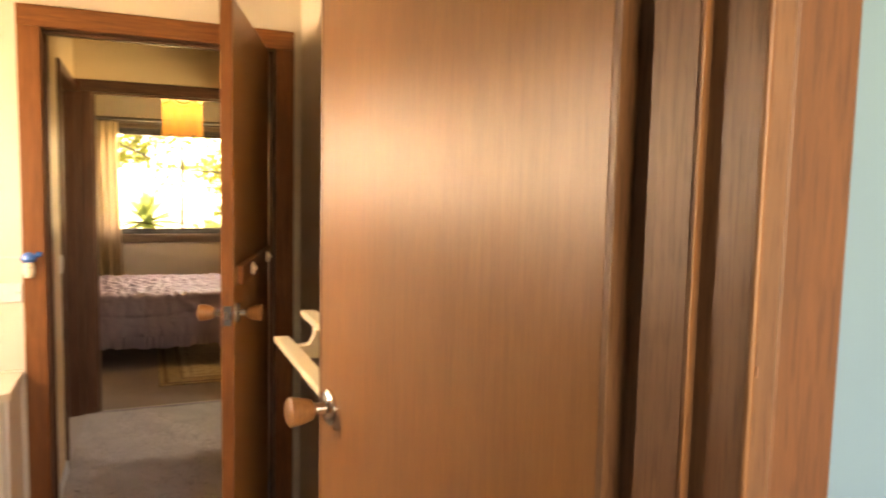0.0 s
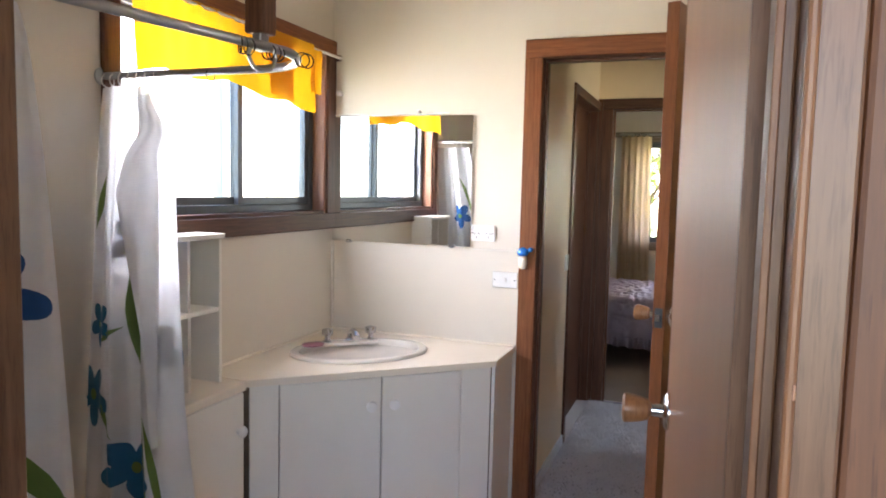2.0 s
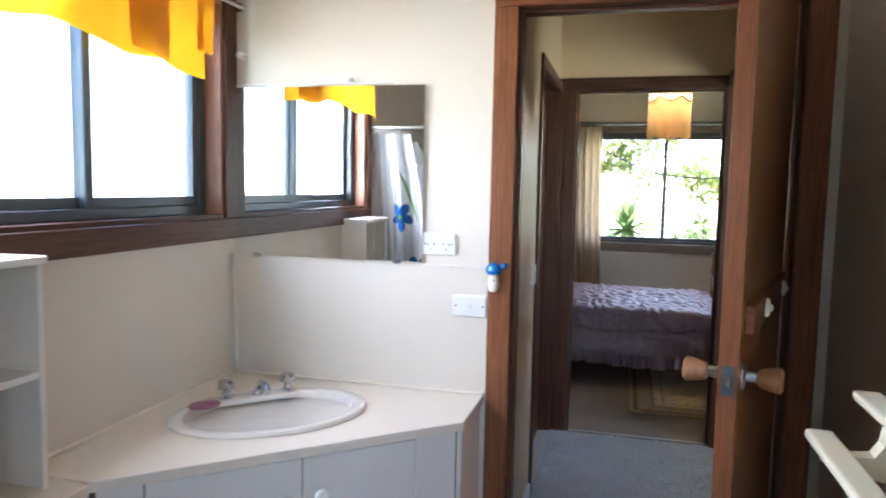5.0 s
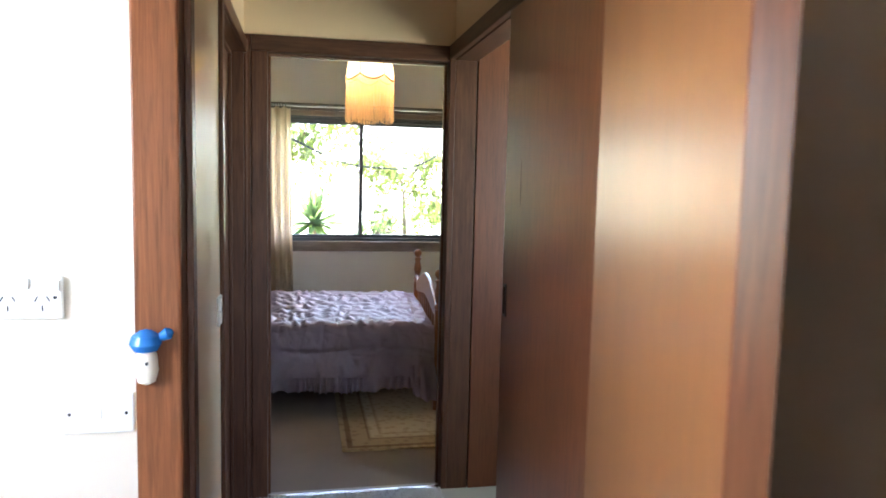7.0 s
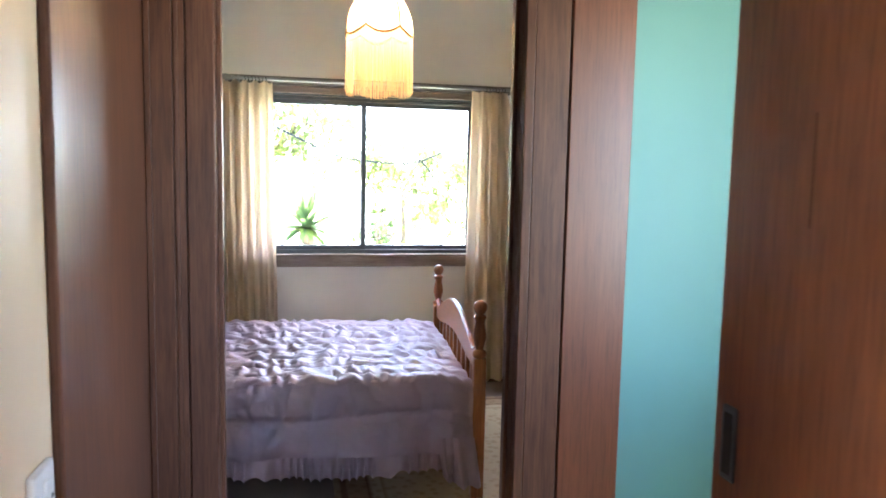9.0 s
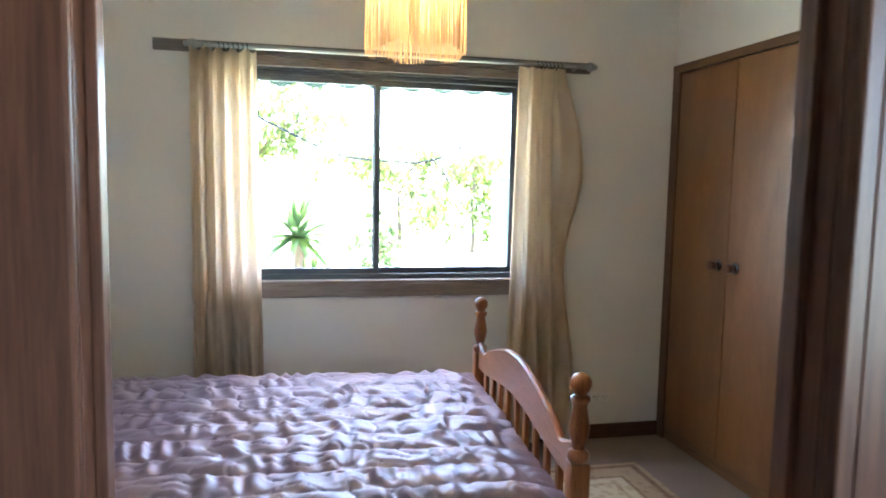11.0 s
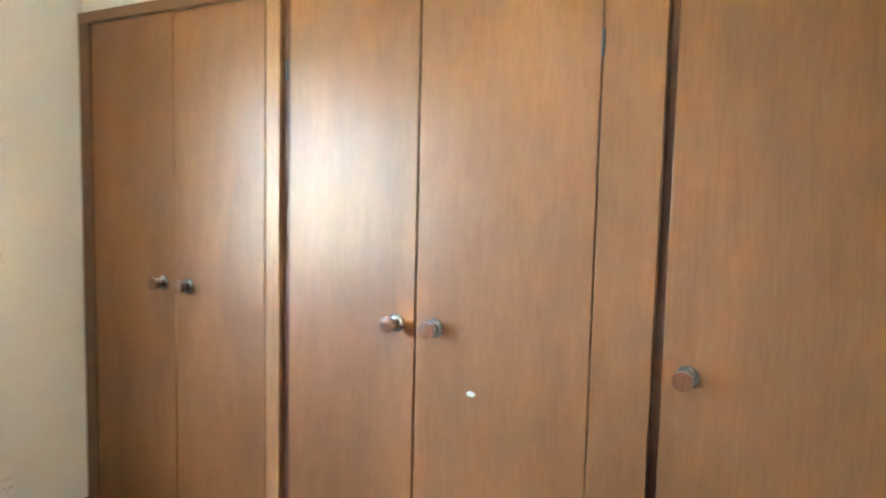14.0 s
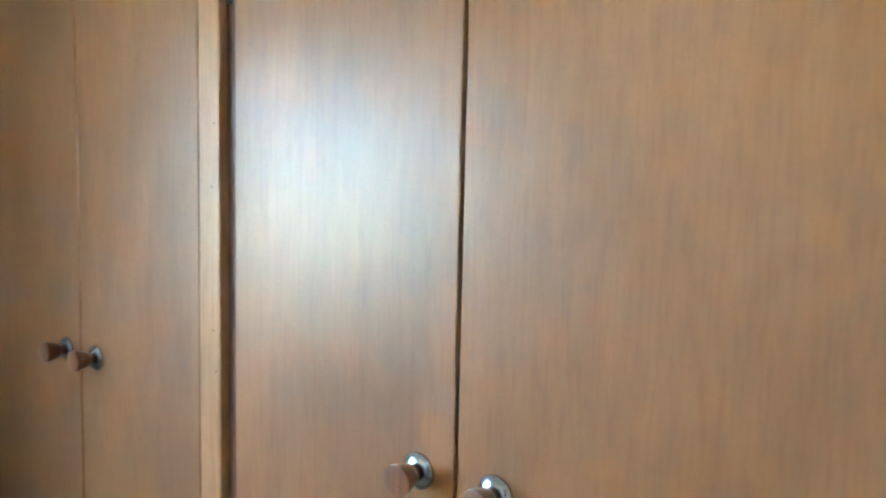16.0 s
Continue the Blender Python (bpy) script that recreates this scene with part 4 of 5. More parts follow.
def plate(name, m, w, h, label, slots=0, buttons=()):
    """A wall plate; m places its middle on the wall with local -y outward."""
    t = new(name)
    t.matrix_basis = m
    tagged(t, label, "power outlet" if slots else "light switch")
    p = part("plate", box(-w / 2, w / 2, -0.010, 0, -h / 2, h / 2, 0.004, m), M_PLASTIC, t)
    for bx_, bz in buttons:
        part("rocker", box(bx_ - 0.007, bx_ + 0.007, -0.014, -0.009, bz - 0.009, bz + 0.009, 0.002, m), M_PLASTIC, t)
    for k in range(slots):
        c = (k - (slots - 1) / 2) * 0.052
        for dx, dz, r in ((-0.009, 0.006, 30), (0.009, 0.006, -30), (0, -0.010, 0)):
            part("pin_slot", box(-0.0012, 0.0012, -0.0104, -0.0096, -0.005, 0.005, 0, m @ pose(c + dx, 0, -0.008 + dz, 0, r, 0)), M_BLACK, p)
    for s in (-1, 1):
        part("screw", lathe([(0.003, 0), (0.003, 0.0008)], 10, m @ pose(s * (w / 2 - 0.012), -0.010, 0, 90, 0, 0)), M_BLACK, p)
    return t


plate("power_outlet", pose(-0.288, -0.0005, 1.281), 0.115, 0.072, "white double power outlet beside the mirror", 2, ((-0.047, 0.02), (0.0, 0.024), (0.047, 0.02)))
plate("light_switch", pose(-0.181, -0.0005, 1.081), 0.114, 0.07, "white single light switch plate", 0, ((0.0, 0.0),))
plate("light_switch", pose(CL + 0.0005, 0.972, 1.075, 0, 0, 90), 0.07, 0.09, "white light switch plate on the corridor wall", 0, ((0.0, 0.02),))
plate("power_outlet", pose(1.967, YW - 0.0005, 0.25), 0.115, 0.07, "white double power outlet low on the wall", 2, ((-0.03, 0.02), (0.03, 0.02)))

# small blue figure hook on the trim
toy = thing("wall_figure", (-0.095, -0.03, 1.2), "small blue and cream hook stuck to the trim", "hook")
part("body", lathe([(0.004, -0.05), (0.014, -0.045), (0.019, -0.025), (0.017, 0.0), (0.010, 0.014), (0.003, 0.018)], 20, pose(-0.098, -0.030, 1.185)), M_TOP, toy, "cream lower half", True)
part("cap", lathe([(0.004, -0.014), (0.019, -0.012), (0.026, 0.0), (0.022, 0.014), (0.010, 0.022), (0.003, 0.024)], 20, pose(-0.098, -0.034, 1.206)), M_TOYBLUE, toy, "blue cap", True)
part("tail", lathe([(0.003, 0), (0.008, 0.01), (0.011, 0.022), (0.004, 0.03)], 14, pose(-0.082, -0.032, 1.212, 0, 62, 0)), M_TOYBLUE, toy, "blue tail", True)
part("eye", lathe([(0.003, 0), (0.002, 0.002)], 10, pose(-0.094, -0.0495, 1.175, 90, 0, 0)), M_BLACK, toy)

# mirror cabinet and towel rack on the east wall
mc = thing("mirror_cabinet", (XR, -1.0, 1.1), "cream framed mirror cabinet on the wall", "cabinet")
CX = XR - 0.045
part("body", box(CX + 0.012, XR, -1.385, -0.76, 1.115, 1.82, 0.003), M_CREAM, mc)
part("frame_bottom", box(CX - 0.006, CX + 0.012, -1.385, -0.76, 1.085, 1.135, 0.004), M_CREAM, mc)
part("frame_top", box(CX - 0.022, CX + 0.012, -1.395, -0.75, 1.79, 1.84, 0.004), M_CREAM, mc)
part("frame_side", box(CX, CX + 0.012, -0.805, -0.76, 1.135, 1.79, 0.003), M_CREAM, mc)
part("frame_side", box(CX, CX + 0.012, -1.385, -1.338, 1.135, 1.79, 0.003), M_CREAM, mc)
part("mirror_edge", box(CX + 0.002, CX + 0.011, -1.338, -0.805, 1.135, 1.79), M_BLACK, mc)
part("mirror_glass", box(CX - 0.003, CX + 0.0015, -1.325, -0.818, 1.148, 1.777, 0.001), M_MIRROR, mc, "mirror with black edge")
tr = thing("towel_rack", (XR, -1.1, 1.05), "cream plastic double-bar towel rack on the wall", "towel rack")
part("bar", box(0.715, 0.762, -1.48, -0.825, 1.098, 1.116, 0.006), M_CREAM, tr)
part("bar", box(0.632, 0.679, -1.48, -0.86, 1.030, 1.048, 0.006), M_CREAM, tr)
for yy in (-0.95, -1.38):
    ok = [(0.66, 1.018), (0.68, 1.005), (0.74, 1.0), (0.885, 1.0), (0.885, 1.06), (0.80, 1.06), (0.77, 1.075), (0.762, 1.10), (0.735, 1.10), (0.728, 1.06), (0.715, 1.04), (0.67, 1.036)]
    b_ = bmesh.new()
    f_ = [b_.verts.new((x, yy - 0.016, z)) for x, z in ok]
    g_ = [b_.verts.new((x, yy + 0.016, z)) for x, z in ok]
    b_.faces.new(f_)
    b_.faces.new(g_[::-1])
    for i in range(len(ok)):
        b_.faces.new((f_[i], f_[(i + 1) % len(ok)], g_[(i + 1) % len(ok)], g_[i]))
    bmesh.ops.recalc_face_normals(b_, faces=b_.faces)
    part("bracket", b_, M_CREAM, tr)

# ---- bedroom window ----
x0, x1, z0, z1 = BWB
w2 = thing("window_2", ((x0 + x1) / 2, YW, z0), "aluminium sliding window over a timber sill", "window", "", "structure")
part("window_sill", box(x0 - 0.04, x1 + 0.04, YW - 0.022, YW, z0 - 0.075, z0 - 0.004, 0.004), M_SILL, w2, "grey-brown timber sill")
part("window_sill", box(x0, x1, YW - 0.028, YW + 0.11, z0 - 0.004, z0 + 0.012, 0.003), M_SILL, w2, "grey-brown timber sill")
part("window_frame", box(x0 - 0.04, x1 + 0.04, YW - 0.018, YW, z1, z1 + 0.045, 0.003), M_SILL, w2)
part("reveal", box(x0, x0 + 0.012, YW, YW + 0.11, z0 + 0.012, z1), M_DARK, w2)
part("reveal", box(x1 - 0.012, x1, YW, YW + 0.11, z0 + 0.012, z1), M_DARK, w2)
part("reveal", box(x0 + 0.012, x1 - 0.012, YW, YW + 0.11, z1 - 0.012, z1), M_ALU, w2)
for b in ((x0 + 0.012, x0 + 0.045, z0 + 0.012, z1 - 0.012), (x1 - 0.045, x1 - 0.012, z0 + 0.012, z1 - 0.012), (x0 + 0.045, x1 - 0.045, z0 + 0.012, z0 + 0.04), (x0 + 0.045, x1 - 0.045, z1 - 0.035, z1 - 0.012)):
    part("outer_frame", box(b[0], b[1], YW + 0.03, YW + 0.10, b[2], b[3], 0.003), M_ALU, w2)
sash(w2, "y", YW + 0.04, x0 + 0.045, 0.672, z0 + 0.04, z1 - 0.035)
sash(w2, "y", YW + 0.066, 0.636, x1 - 0.045, z0 + 0.04, z1 - 0.035)

# ---- curtain rod and curtains ----
cr = thing("curtain_rod", (0.65, YW, 2.1), "steel curtain rod with turned finials on a dark board", "curtain rod")
part("board", box(-0.44, 1.82, YW - 0.02, YW, 2.078, 2.135, 0.003), M_ROD_BOARD, cr, "dark grey timber board")
part("rod", tube([(-0.2, YW - 0.075, 2.105), (1.74, YW - 0.075, 2.105)], 0.011, 14), M_STEEL, cr, smooth=True)
for s, xx in ((-1, -0.2), (1, 1.74)):
    part("finial", lathe([(0.012, 0), (0.018, 0.006), (0.012, 0.014), (0.017, 0.03), (0.026, 0.05), (0.022, 0.065), (0.010, 0.075), (0.015, 0.085), (0.004, 0.095)], 18, pose(xx, YW - 0.075, 2.105, 0, 90 * s, 0)), M_STEEL, cr, "clear grey turned finial", True)
    part("bracket", box(xx - s * 0.03 - 0.006, xx - s * 0.03 + 0.006, YW - 0.085, YW - 0.02, 2.085, 2.12, 0.003), M_STEEL, cr)


def curtain_ring(xx):
    n = 16
    pts = [(xx + 0.004 * math.sin(k), YW - 0.075 + 0.019 * math.cos(2 * math.pi * k / n), 2.098 + 0.019 * math.sin(2 * math.pi * k / n)) for k in range(n + 1)]
    return part("ring", tube(pts, 0.0022, 6), M_BLACK, cr, "", True)


for k in range(7):
    curtain_ring(-0.13 + 0.022 * k)
    curtain_ring(1.49 + 0.022 * k)


def bed_curtain(name, xa, xb, xa2, xb2, z_low, ragged, label, pleats, seed):
    t = thing(name, ((xa + xb) / 2, YW - 0.07, z_low), label, "curtain", "window curtains")
    rnd = random.Random(seed)
    ph = [rnd.uniform(0, 6) for _ in range(6)]

    def fn(u, v):
        e = v ** 1.3
        a, b = xa + (xa2 - xa) * e, xb + (xb2 - xb) * e
        uu = u + 0.02 * math.sin(5 * u + ph[0] + 2 * v)
        x = a + (b - a) * uu
        if ragged:
            x += max(0, u - 0.7) / 0.3 * (0.10 * math.exp(-((v - 0.30) / 0.16) ** 2) + 0.03 * math.sin(9 * v + 1) - 0.05 * math.exp(-((v - 0.0) / 0.1) ** 2))
        amp = 0.022 + 0.012 * v
        w = math.sin(uu * pleats * 6.283 + ph[1] + 0.9 * math.sin(2.2 * v + ph[2]))
        w = math.copysign(abs(w) ** 0.75, w)
        y = YW - 0.075 + amp * w + 0.003 * math.sin(uu * pleats * 2.6 * 6.283 + ph[3] + 3 * v) + 0.004 * noise.noise((uu * 9, v * 6, seed))
        if ragged and u > 0.75:
            y -= 0.05 * (u - 0.75) / 0.25 * math.sin(v * 7 + 0.5)
        z = 2.085 + 0.012 * math.sin(uu * pleats * 6.283) * (1 - v) * 0.6 + (z_low - 2.085) * v
        return (x, y, z)
    part("cloth", sheet(fn, 130, 46, 0.002), M_CURTAIN, t, "", True)
    return t


bed_curtain("curtain", -0.27, 0.045, -0.265, 0.075, 0.03, False, "cream pleated curtain drawn open beside the window", 5, 3)
bed_curtain("curtain", 1.385, 1.66, 1.36, 1.755, 0.03, True, "cream pleated curtain with a crumpled outer edge", 4, 8)

# ---- pendant lamp ----
LX, LY = 0.595, 3.56
pl = thing("pendant_lamp", (LX, LY, 1.87), "cream fabric pendant lamp with a long fringe, lit", "lamp")
n, rows_ = 72, 14
bm = bmesh.new()
grid = []
for j in range(rows_ + 1):
    v = j / rows_
    row = []
    for k in range(n):
        a = 2 * math.pi * k / n
        seg = abs(math.sin(a * 3))
        r = 0.045 + 0.115 * math.sin(min(1, v * 1.08) * math.pi / 2) ** 0.8
        r *= 1 + 0.05 * (seg - 0.5) * math.sin(v * math.pi / 2)
        low = 2.185 - 0.035 * seg
        z = 2.37 + (low - 2.37) * (1 - math.cos(v * math.pi / 2)) ** 0.75
        row.append(bm.verts.new((LX + r * math.cos(a), LY + r * math.sin(a), z)))
    grid.append(row)
for a, b in zip(grid, grid[1:]):
    for k in range(n):
        bm.faces.new((a[k], a[(k + 1) % n], b[(k + 1) % n], b[k]))
trim_pts = [Vector(v_.co) for v_ in grid[-1]]
bmesh.ops.solidify(bm, geom=list(bm.faces), thickness=0.001)
shade = part("shade", bm, M_SHADE, pl, "cream scalloped fabric dome", True)
part("braid", tube([LAMPC + (p - LAMPC) * 1.012 for LAMPC in [Vector((LX, LY, 2.17))] for p in trim_pts + trim_pts[:1]], 0.0062, 6), M_BRAID, shade, "tan braid trim", True)
for k in range(6):
    a = math.pi / 3 * k
    pts = [(LX + (0.046 + 0.115 * math.sin(min(1, v * 1.08) * math.pi / 2) ** 0.8) * (1 - 0.025 * math.sin(v * math.pi / 2)) * math.cos(a) * 1.01,
            LY + (0.046 + 0.115 * math.sin(min(1, v * 1.08) * math.pi / 2) ** 0.8) * (1 - 0.025 * math.sin(v * math.pi / 2)) * math.sin(a) * 1.01,
            2.37 + (2.185 - 2.37) * (1 - math.cos(v * math.pi / 2)) ** 0.75) for v in [j / 14 for j in range(15)]]
    part("rib", tube(pts, 0.0034, 5), M_BRAID, shade, "", True)
rnd = random.Random(4)
verts, faces = [], []
NF = 210
for k in range(NF):
    a = 2 * math.pi * (k + rnd.uniform(-0.3, 0.3)) / NF
    seg = abs(math.sin(a * 3))
    zt = 2.185 - 0.035 * seg
    zb = 1.895 - 0.02 * seg + rnd.uniform(-0.006, 0.006)
    r0, r1 = 0.160 * (1 + 0.04 * (seg - 0.5)), 0.163 + rnd.uniform(-0.004, 0.004)
    w = 0.0017
    ta_, da = a + rnd.uniform(-0.02, 0.02), w / 0.16
    base = len(verts)
    for f_ in (0, 0.5, 1):
        r = r0 + (r1 - r0) * f_
        aa = a + (ta_ - a) * f_
        z = zt + (zb - zt) * f_
        verts += [(LX + (r - w) * math.cos(aa), LY + (r - w) * math.sin(aa), z), (LX + r * math.cos(aa + da), LY + r * math.sin(aa + da), z), (LX + r * math.cos(aa - da), LY + r * math.sin(aa - da), z)]
    for f_ in (0, 3):
        for i in range(3):
            j = (i + 1) % 3
            faces.append((base + f_ + i, base + f_ + j, base + f_ + 3 + j, base + f_ + 3 + i))
me = bpy.data.meshes.new("fringe")
me.from_pydata(verts, [], faces)
me.materials.append(M_FRINGE)
fo = new("fringe", me)
fo.parent, fo.matrix_parent_inverse = pl, pl.matrix_basis.inverted()
tagged(fo, "long cream thread fringe", "", "", "stuff")
part("cord", tube([(LX, LY, 2.33), (LX, LY, CEIL - 0.01)], 0.004, 8), M_PLASTIC, pl)
part("ceiling_rose", lathe([(0.045, 0), (0.04, 0.018), (0.01, 0.03)], 20, pose(LX, LY, CEIL, 180, 0, 0)), M_PLASTIC, pl, "", True)
part("socket", lathe([(0.018, 0), (0.02, 0.05), (0.012, 0.06)], 16, pose(LX, LY, 2.275)), M_PLASTIC, pl, "", True)
bulb_m, bnt, bb = material("lit_bulb", 0.3)
bb.inputs["Emission Color"].default_value, bb.inputs["Emission Strength"].default_value = (1.0, 0.76, 0.45, 1), 12.0
part("bulb", lathe([(0.004, 0.0), (0.018, 0.006), (0.028, 0.022), (0.028, 0.036), (0.018, 0.056), (0.012, 0.07)], 18, pose(LX, LY, 2.205)), bulb_m, pl, "lit bulb", True)

# ---- rug ----
rg = box(0.373, 2.0, 2.485, 4.57, 0.0, 0.010, 0.004)
tagged(part("rug", rg, M_RUG, None), "beige patterned rug with banded border lying under the bed", "rug")

# ---- bed ----
mbed = pose(1.019, 3.125, 0, 0, 0, -3.04)
bed = thing("bed", (0.1, 3.8, 0), "reddish-brown turned timber double bed", "bed")
BWID, BLEN = 1.322, 1.865


def post(x, y, h):
    s = h - 0.925
    prof = [(0.020, 0.655 + s), (0.032, 0.668 + s), (0.034, 0.68 + s), (0.030, 0.692 + s), (0.018, 0.70 + s), (0.021, 0.715 + s), (0.029, 0.745 + s), (0.031, 0.765 + s), (0.026, 0.795 + s), (0.021, 0.825 + s), (0.024, 0.838 + s), (0.030, 0.846 + s), (0.029, 0.854 + s), (0.017, 0.862 + s),
            (0.025, 0.872 + s), (0.032, 0.888 + s), (0.031, 0.906 + s), (0.022, 0.919 + s), (0.005, 0.927 + s)]
    bm = box(-0.029, 0.029, -0.029, 0.029, 0.0, 0.660 + s, 0.004)
    bmesh.ops.transform(bm, matrix=mbed @ Matrix.Translation((x, y, 0)), verts=bm.verts)
    return part("post", lathe(prof, 24, mbed @ Matrix.Translation((x, y, 0)), bm), M_BEDWOOD, bed, "turned bed post with ball top", True)


for yy in (0, BWID):
    post(0, yy, 0.93)
    post(-BLEN, yy, 1.17)


def arched_board(x, th, y0_, y1_, low, high, name):
    """A board across the bed whose lower and upper edges are functions of the way across."""
    bm = bmesh.new()
    k = 36
    rings = []
    for i in range(k + 1):
        u = i / k
        y = y0_ + (y1_ - y0_) * u
        rings.append([bm.verts.new((x + sx_ * th / 2, y, z)) for sx_, z in ((-1, low(u)), (1, low(u)), (1, high(u) - 0.008), (0.4, high(u)), (-0.4, high(u)), (-1, high(u) - 0.008))])
    for a, b in zip(rings, rings[1:]):
        for i in range(6):
            bm.faces.new((a[i], a[(i + 1) % 6], b[(i + 1) % 6], b[i]))
    bm.faces.new(rings[0])
    bm.faces.new(rings[-1][::-1])
    bmesh.ops.recalc_face_normals(bm, faces=bm.faces)
    bmesh.ops.transform(bm, matrix=mbed, verts=bm.verts)
    return part(name, bm, M_BED_Y, bed, "", True)


def hump(u):
    return 0.5 - 0.5 * math.cos(2 * math.pi * min(1, max(0, u)))


arched_board(0, 0.026, 0.028, BWID - 0.028, lambda u: 0.60 + 0.055 * hump(u), lambda u: 0.690 + 0.125 * hump(u) ** 0.75 + 0.03 * math.exp(-(min(u, 1 - u) / 0.035) ** 2) - 0.02 * math.exp(-((min(u, 1 - u) - 0.085) / 0.03) ** 2), "footboard_top")
arched_board(0, 0.024, 0.028, BWID - 0.028, lambda u: 0.30, lambda u: 0.40, "footboard_rail")
arched_board(-BLEN, 0.026, 0.028, BWID - 0.028, lambda u: 0.84 + 0.05 * hump(u), lambda u: 0.965 + 0.09 * hump(u) ** 0.8, "headboard_top")
arched_board(-BLEN, 0.024, 0.028, BWID - 0.028, lambda u: 0.42, lambda u: 0.52, "headboard_rail")
for k in range(9):
    u = (k + 1) / 10
    y = 0.028 + (BWID - 0.056) * u
    part("spindle", box(-0.009, 0.009, y - 0.017, y + 0.017, 0.395, 0.605 + 0.055 * hump(u), 0.003, mbed), M_BEDWOOD, bed)
    part("slat", box(-BLEN - 0.008, -BLEN + 0.008, y - 0.024, y + 0.024, 0.515, 0.845 + 0.05 * hump(u), 0.003, mbed), M_BEDWOOD, bed)
for yy in (0.012, BWID - 0.036):
    part("side_rail", box(-BLEN + 0.03, -0.03, yy, yy + 0.024, 0.24, 0.36, 0.003, mbed), M_BEDWOOD, bed)
mt = thing("mattress", (0.1, 3.8, 0.3), "pale mattress under the bedspread", "mattress")
part("mattress_body", box(-BLEN + 0.04, -0.05, 0.03, BWID - 0.03, 0.30, 0.545, 0.05, mbed), M_PLASTIC, mt)

spread = thing("bedspread", (0.1, 3.8, 0.57), "crinkled lilac satin quilted bedspread with a ruffled hem", "bedspread")
DROP = 0.335


def quilt(u, v):
    """Over the bed: u along its length from head to foot, v across from near hem to far hem."""
    x = -BLEN + 0.045 + (BLEN - 0.075) * u
    total = DROP + BWID + 0.06 + DROP
    s = v * total
    top_w = BWID + 0.06
    r = 0.05
    if s < DROP:
        y, z, ny, nz = -0.03 - 0.03 * (1 - s / DROP), 0.572 - (DROP - s), -1, 0.15
    elif s < DROP + top_w:
        y, z, ny, nz = -0.03 + (s - DROP), 0.572, 0, 1
    else:
        y, z, ny, nz = -0.03 + top_w + 0.03 * ((s - DROP - top_w) / DROP), 0.572 - (s - DROP - top_w), 1, 0.15
    edge = min(abs(s - DROP), abs(s - DROP - top_w))
    if edge < r:
        z -= 0.5 * (r - edge) ** 2 / r if ny == 0 else 0
        y += (-1 if s < DROP + top_w / 2 else 1) * (-0.5) * (r - edge) ** 2 / r if ny != 0 else 0
    sw = s + 0.012 * noise.noise((x * 4, s * 2, 1)) + 0.005 * math.sin(x * 23)
    cell = math.floor(sw / 0.15)
    seam = abs(math.sin(math.pi * sw / 0.15))
    puff = 0.015 * min(1, seam * 1.3) ** 0.45
    slant = 0.7 * (noise.noise((x * 2.5, cell * 2.3, 3)) + 0.25)
    ph = math.pi * (x + slant * (s - (cell + 0.5) * 0.15)) / 0.105 + 4.2 * noise.noise((x * 4.5, cell * 3.1, 2)) + 0.9 * noise.noise((x * 8, s * 9, cell))
    size = 0.25 + 1.4 * abs(noise.noise((x * 6 + cell * 1.7, cell * 5.3, 6)))
    wr = 0.011 * size * math.sin(2 * ph) * min(1, seam * 1.5) + 0.005 * noise.noise((x * 14, s * 14, 5)) - 0.006 * max(0, 0.12 - abs(noise.noise((x * 9 + 2 * s, s * 13 - x, 9)))) / 0.12 + 0.012 * noise.noise((x * 3.5 + s, s * 3 - x, 8))
    if ny != 0:
        d = (DROP - s) if s < DROP else (s - DROP - top_w)
        crease = abs(noise.noise((x * 7 + 1.5 * d, d * 5 + x, 4))) + 0.5 * abs(noise.noise((x * 17 - 3 * d, d * 9, 7)))
        wr = 0.6 * wr + (0.006 + 0.035 * d) * math.sin(x * 21 + 3.4 * math.sin(x * 5) + 2.5 * d) - 0.030 * (0.35 - min(0.35, crease)) - 0.010 * math.exp(-((d - 0.15 - 0.02 * math.sin(x * 6)) / 0.014) ** 2)
        puff *= 0.6
    if u > 0.9:
        z -= 0.03 * ((u - 0.9) / 0.1) ** 2
    off = puff + wr
    return mbed @ Vector((x, y + ny * off, z + nz * off))


drape(quilt, 330, 230, M_SATIN, "cloth", spread, "", 0.004)


def ruffle(side):
    def fn(u, v):
        x = -BLEN + 0.045 + (BLEN - 0.06) * u
        ph = x * 140 + 4.5 * math.sin(x * 9) + 2.5 * math.sin(x * 23)
        amp = 0.004 + 0.015 * v + 0.005 * v * math.sin(x * 31)
        y0_ = -0.074 - 0.014 * math.sin(x * 21 + 3.4 * math.sin(x * 5) + 0.84)
        y = y0_ - amp * math.sin(ph) - 0.012 * v
        if side > 0:
            y = BWID - y
        return mbed @ Vector((x + 0.006 * v * math.cos(ph), y, 0.248 - (0.085 + 0.010 * math.sin(x * 7) + 0.006 * math.sin(x * 40)) * v))
    return fn


drape(ruffle(-1), 900, 6, M_SATIN, "ruffle", spread, "gathered satin hem ruffle", 0.002)
drape(ruffle(1), 600, 4, M_SATIN, "ruffle", spread, "gathered satin hem ruffle", 0.002)


def corner_flap(u, v):
    x = -0.20 + 0.17 * u
    ph = u * 15
    return mbed @ Vector((x + 0.03 * v, -0.075 - 0.02 * math.sin(ph) * (0.3 + v) - 0.02 * v, 0.32 - (0.17 + 0.12 * u * (1.4 - u)) * v))


drape(corner_flap, 50, 12, M_SATIN, "corner_flap", spread, "", 0.002)


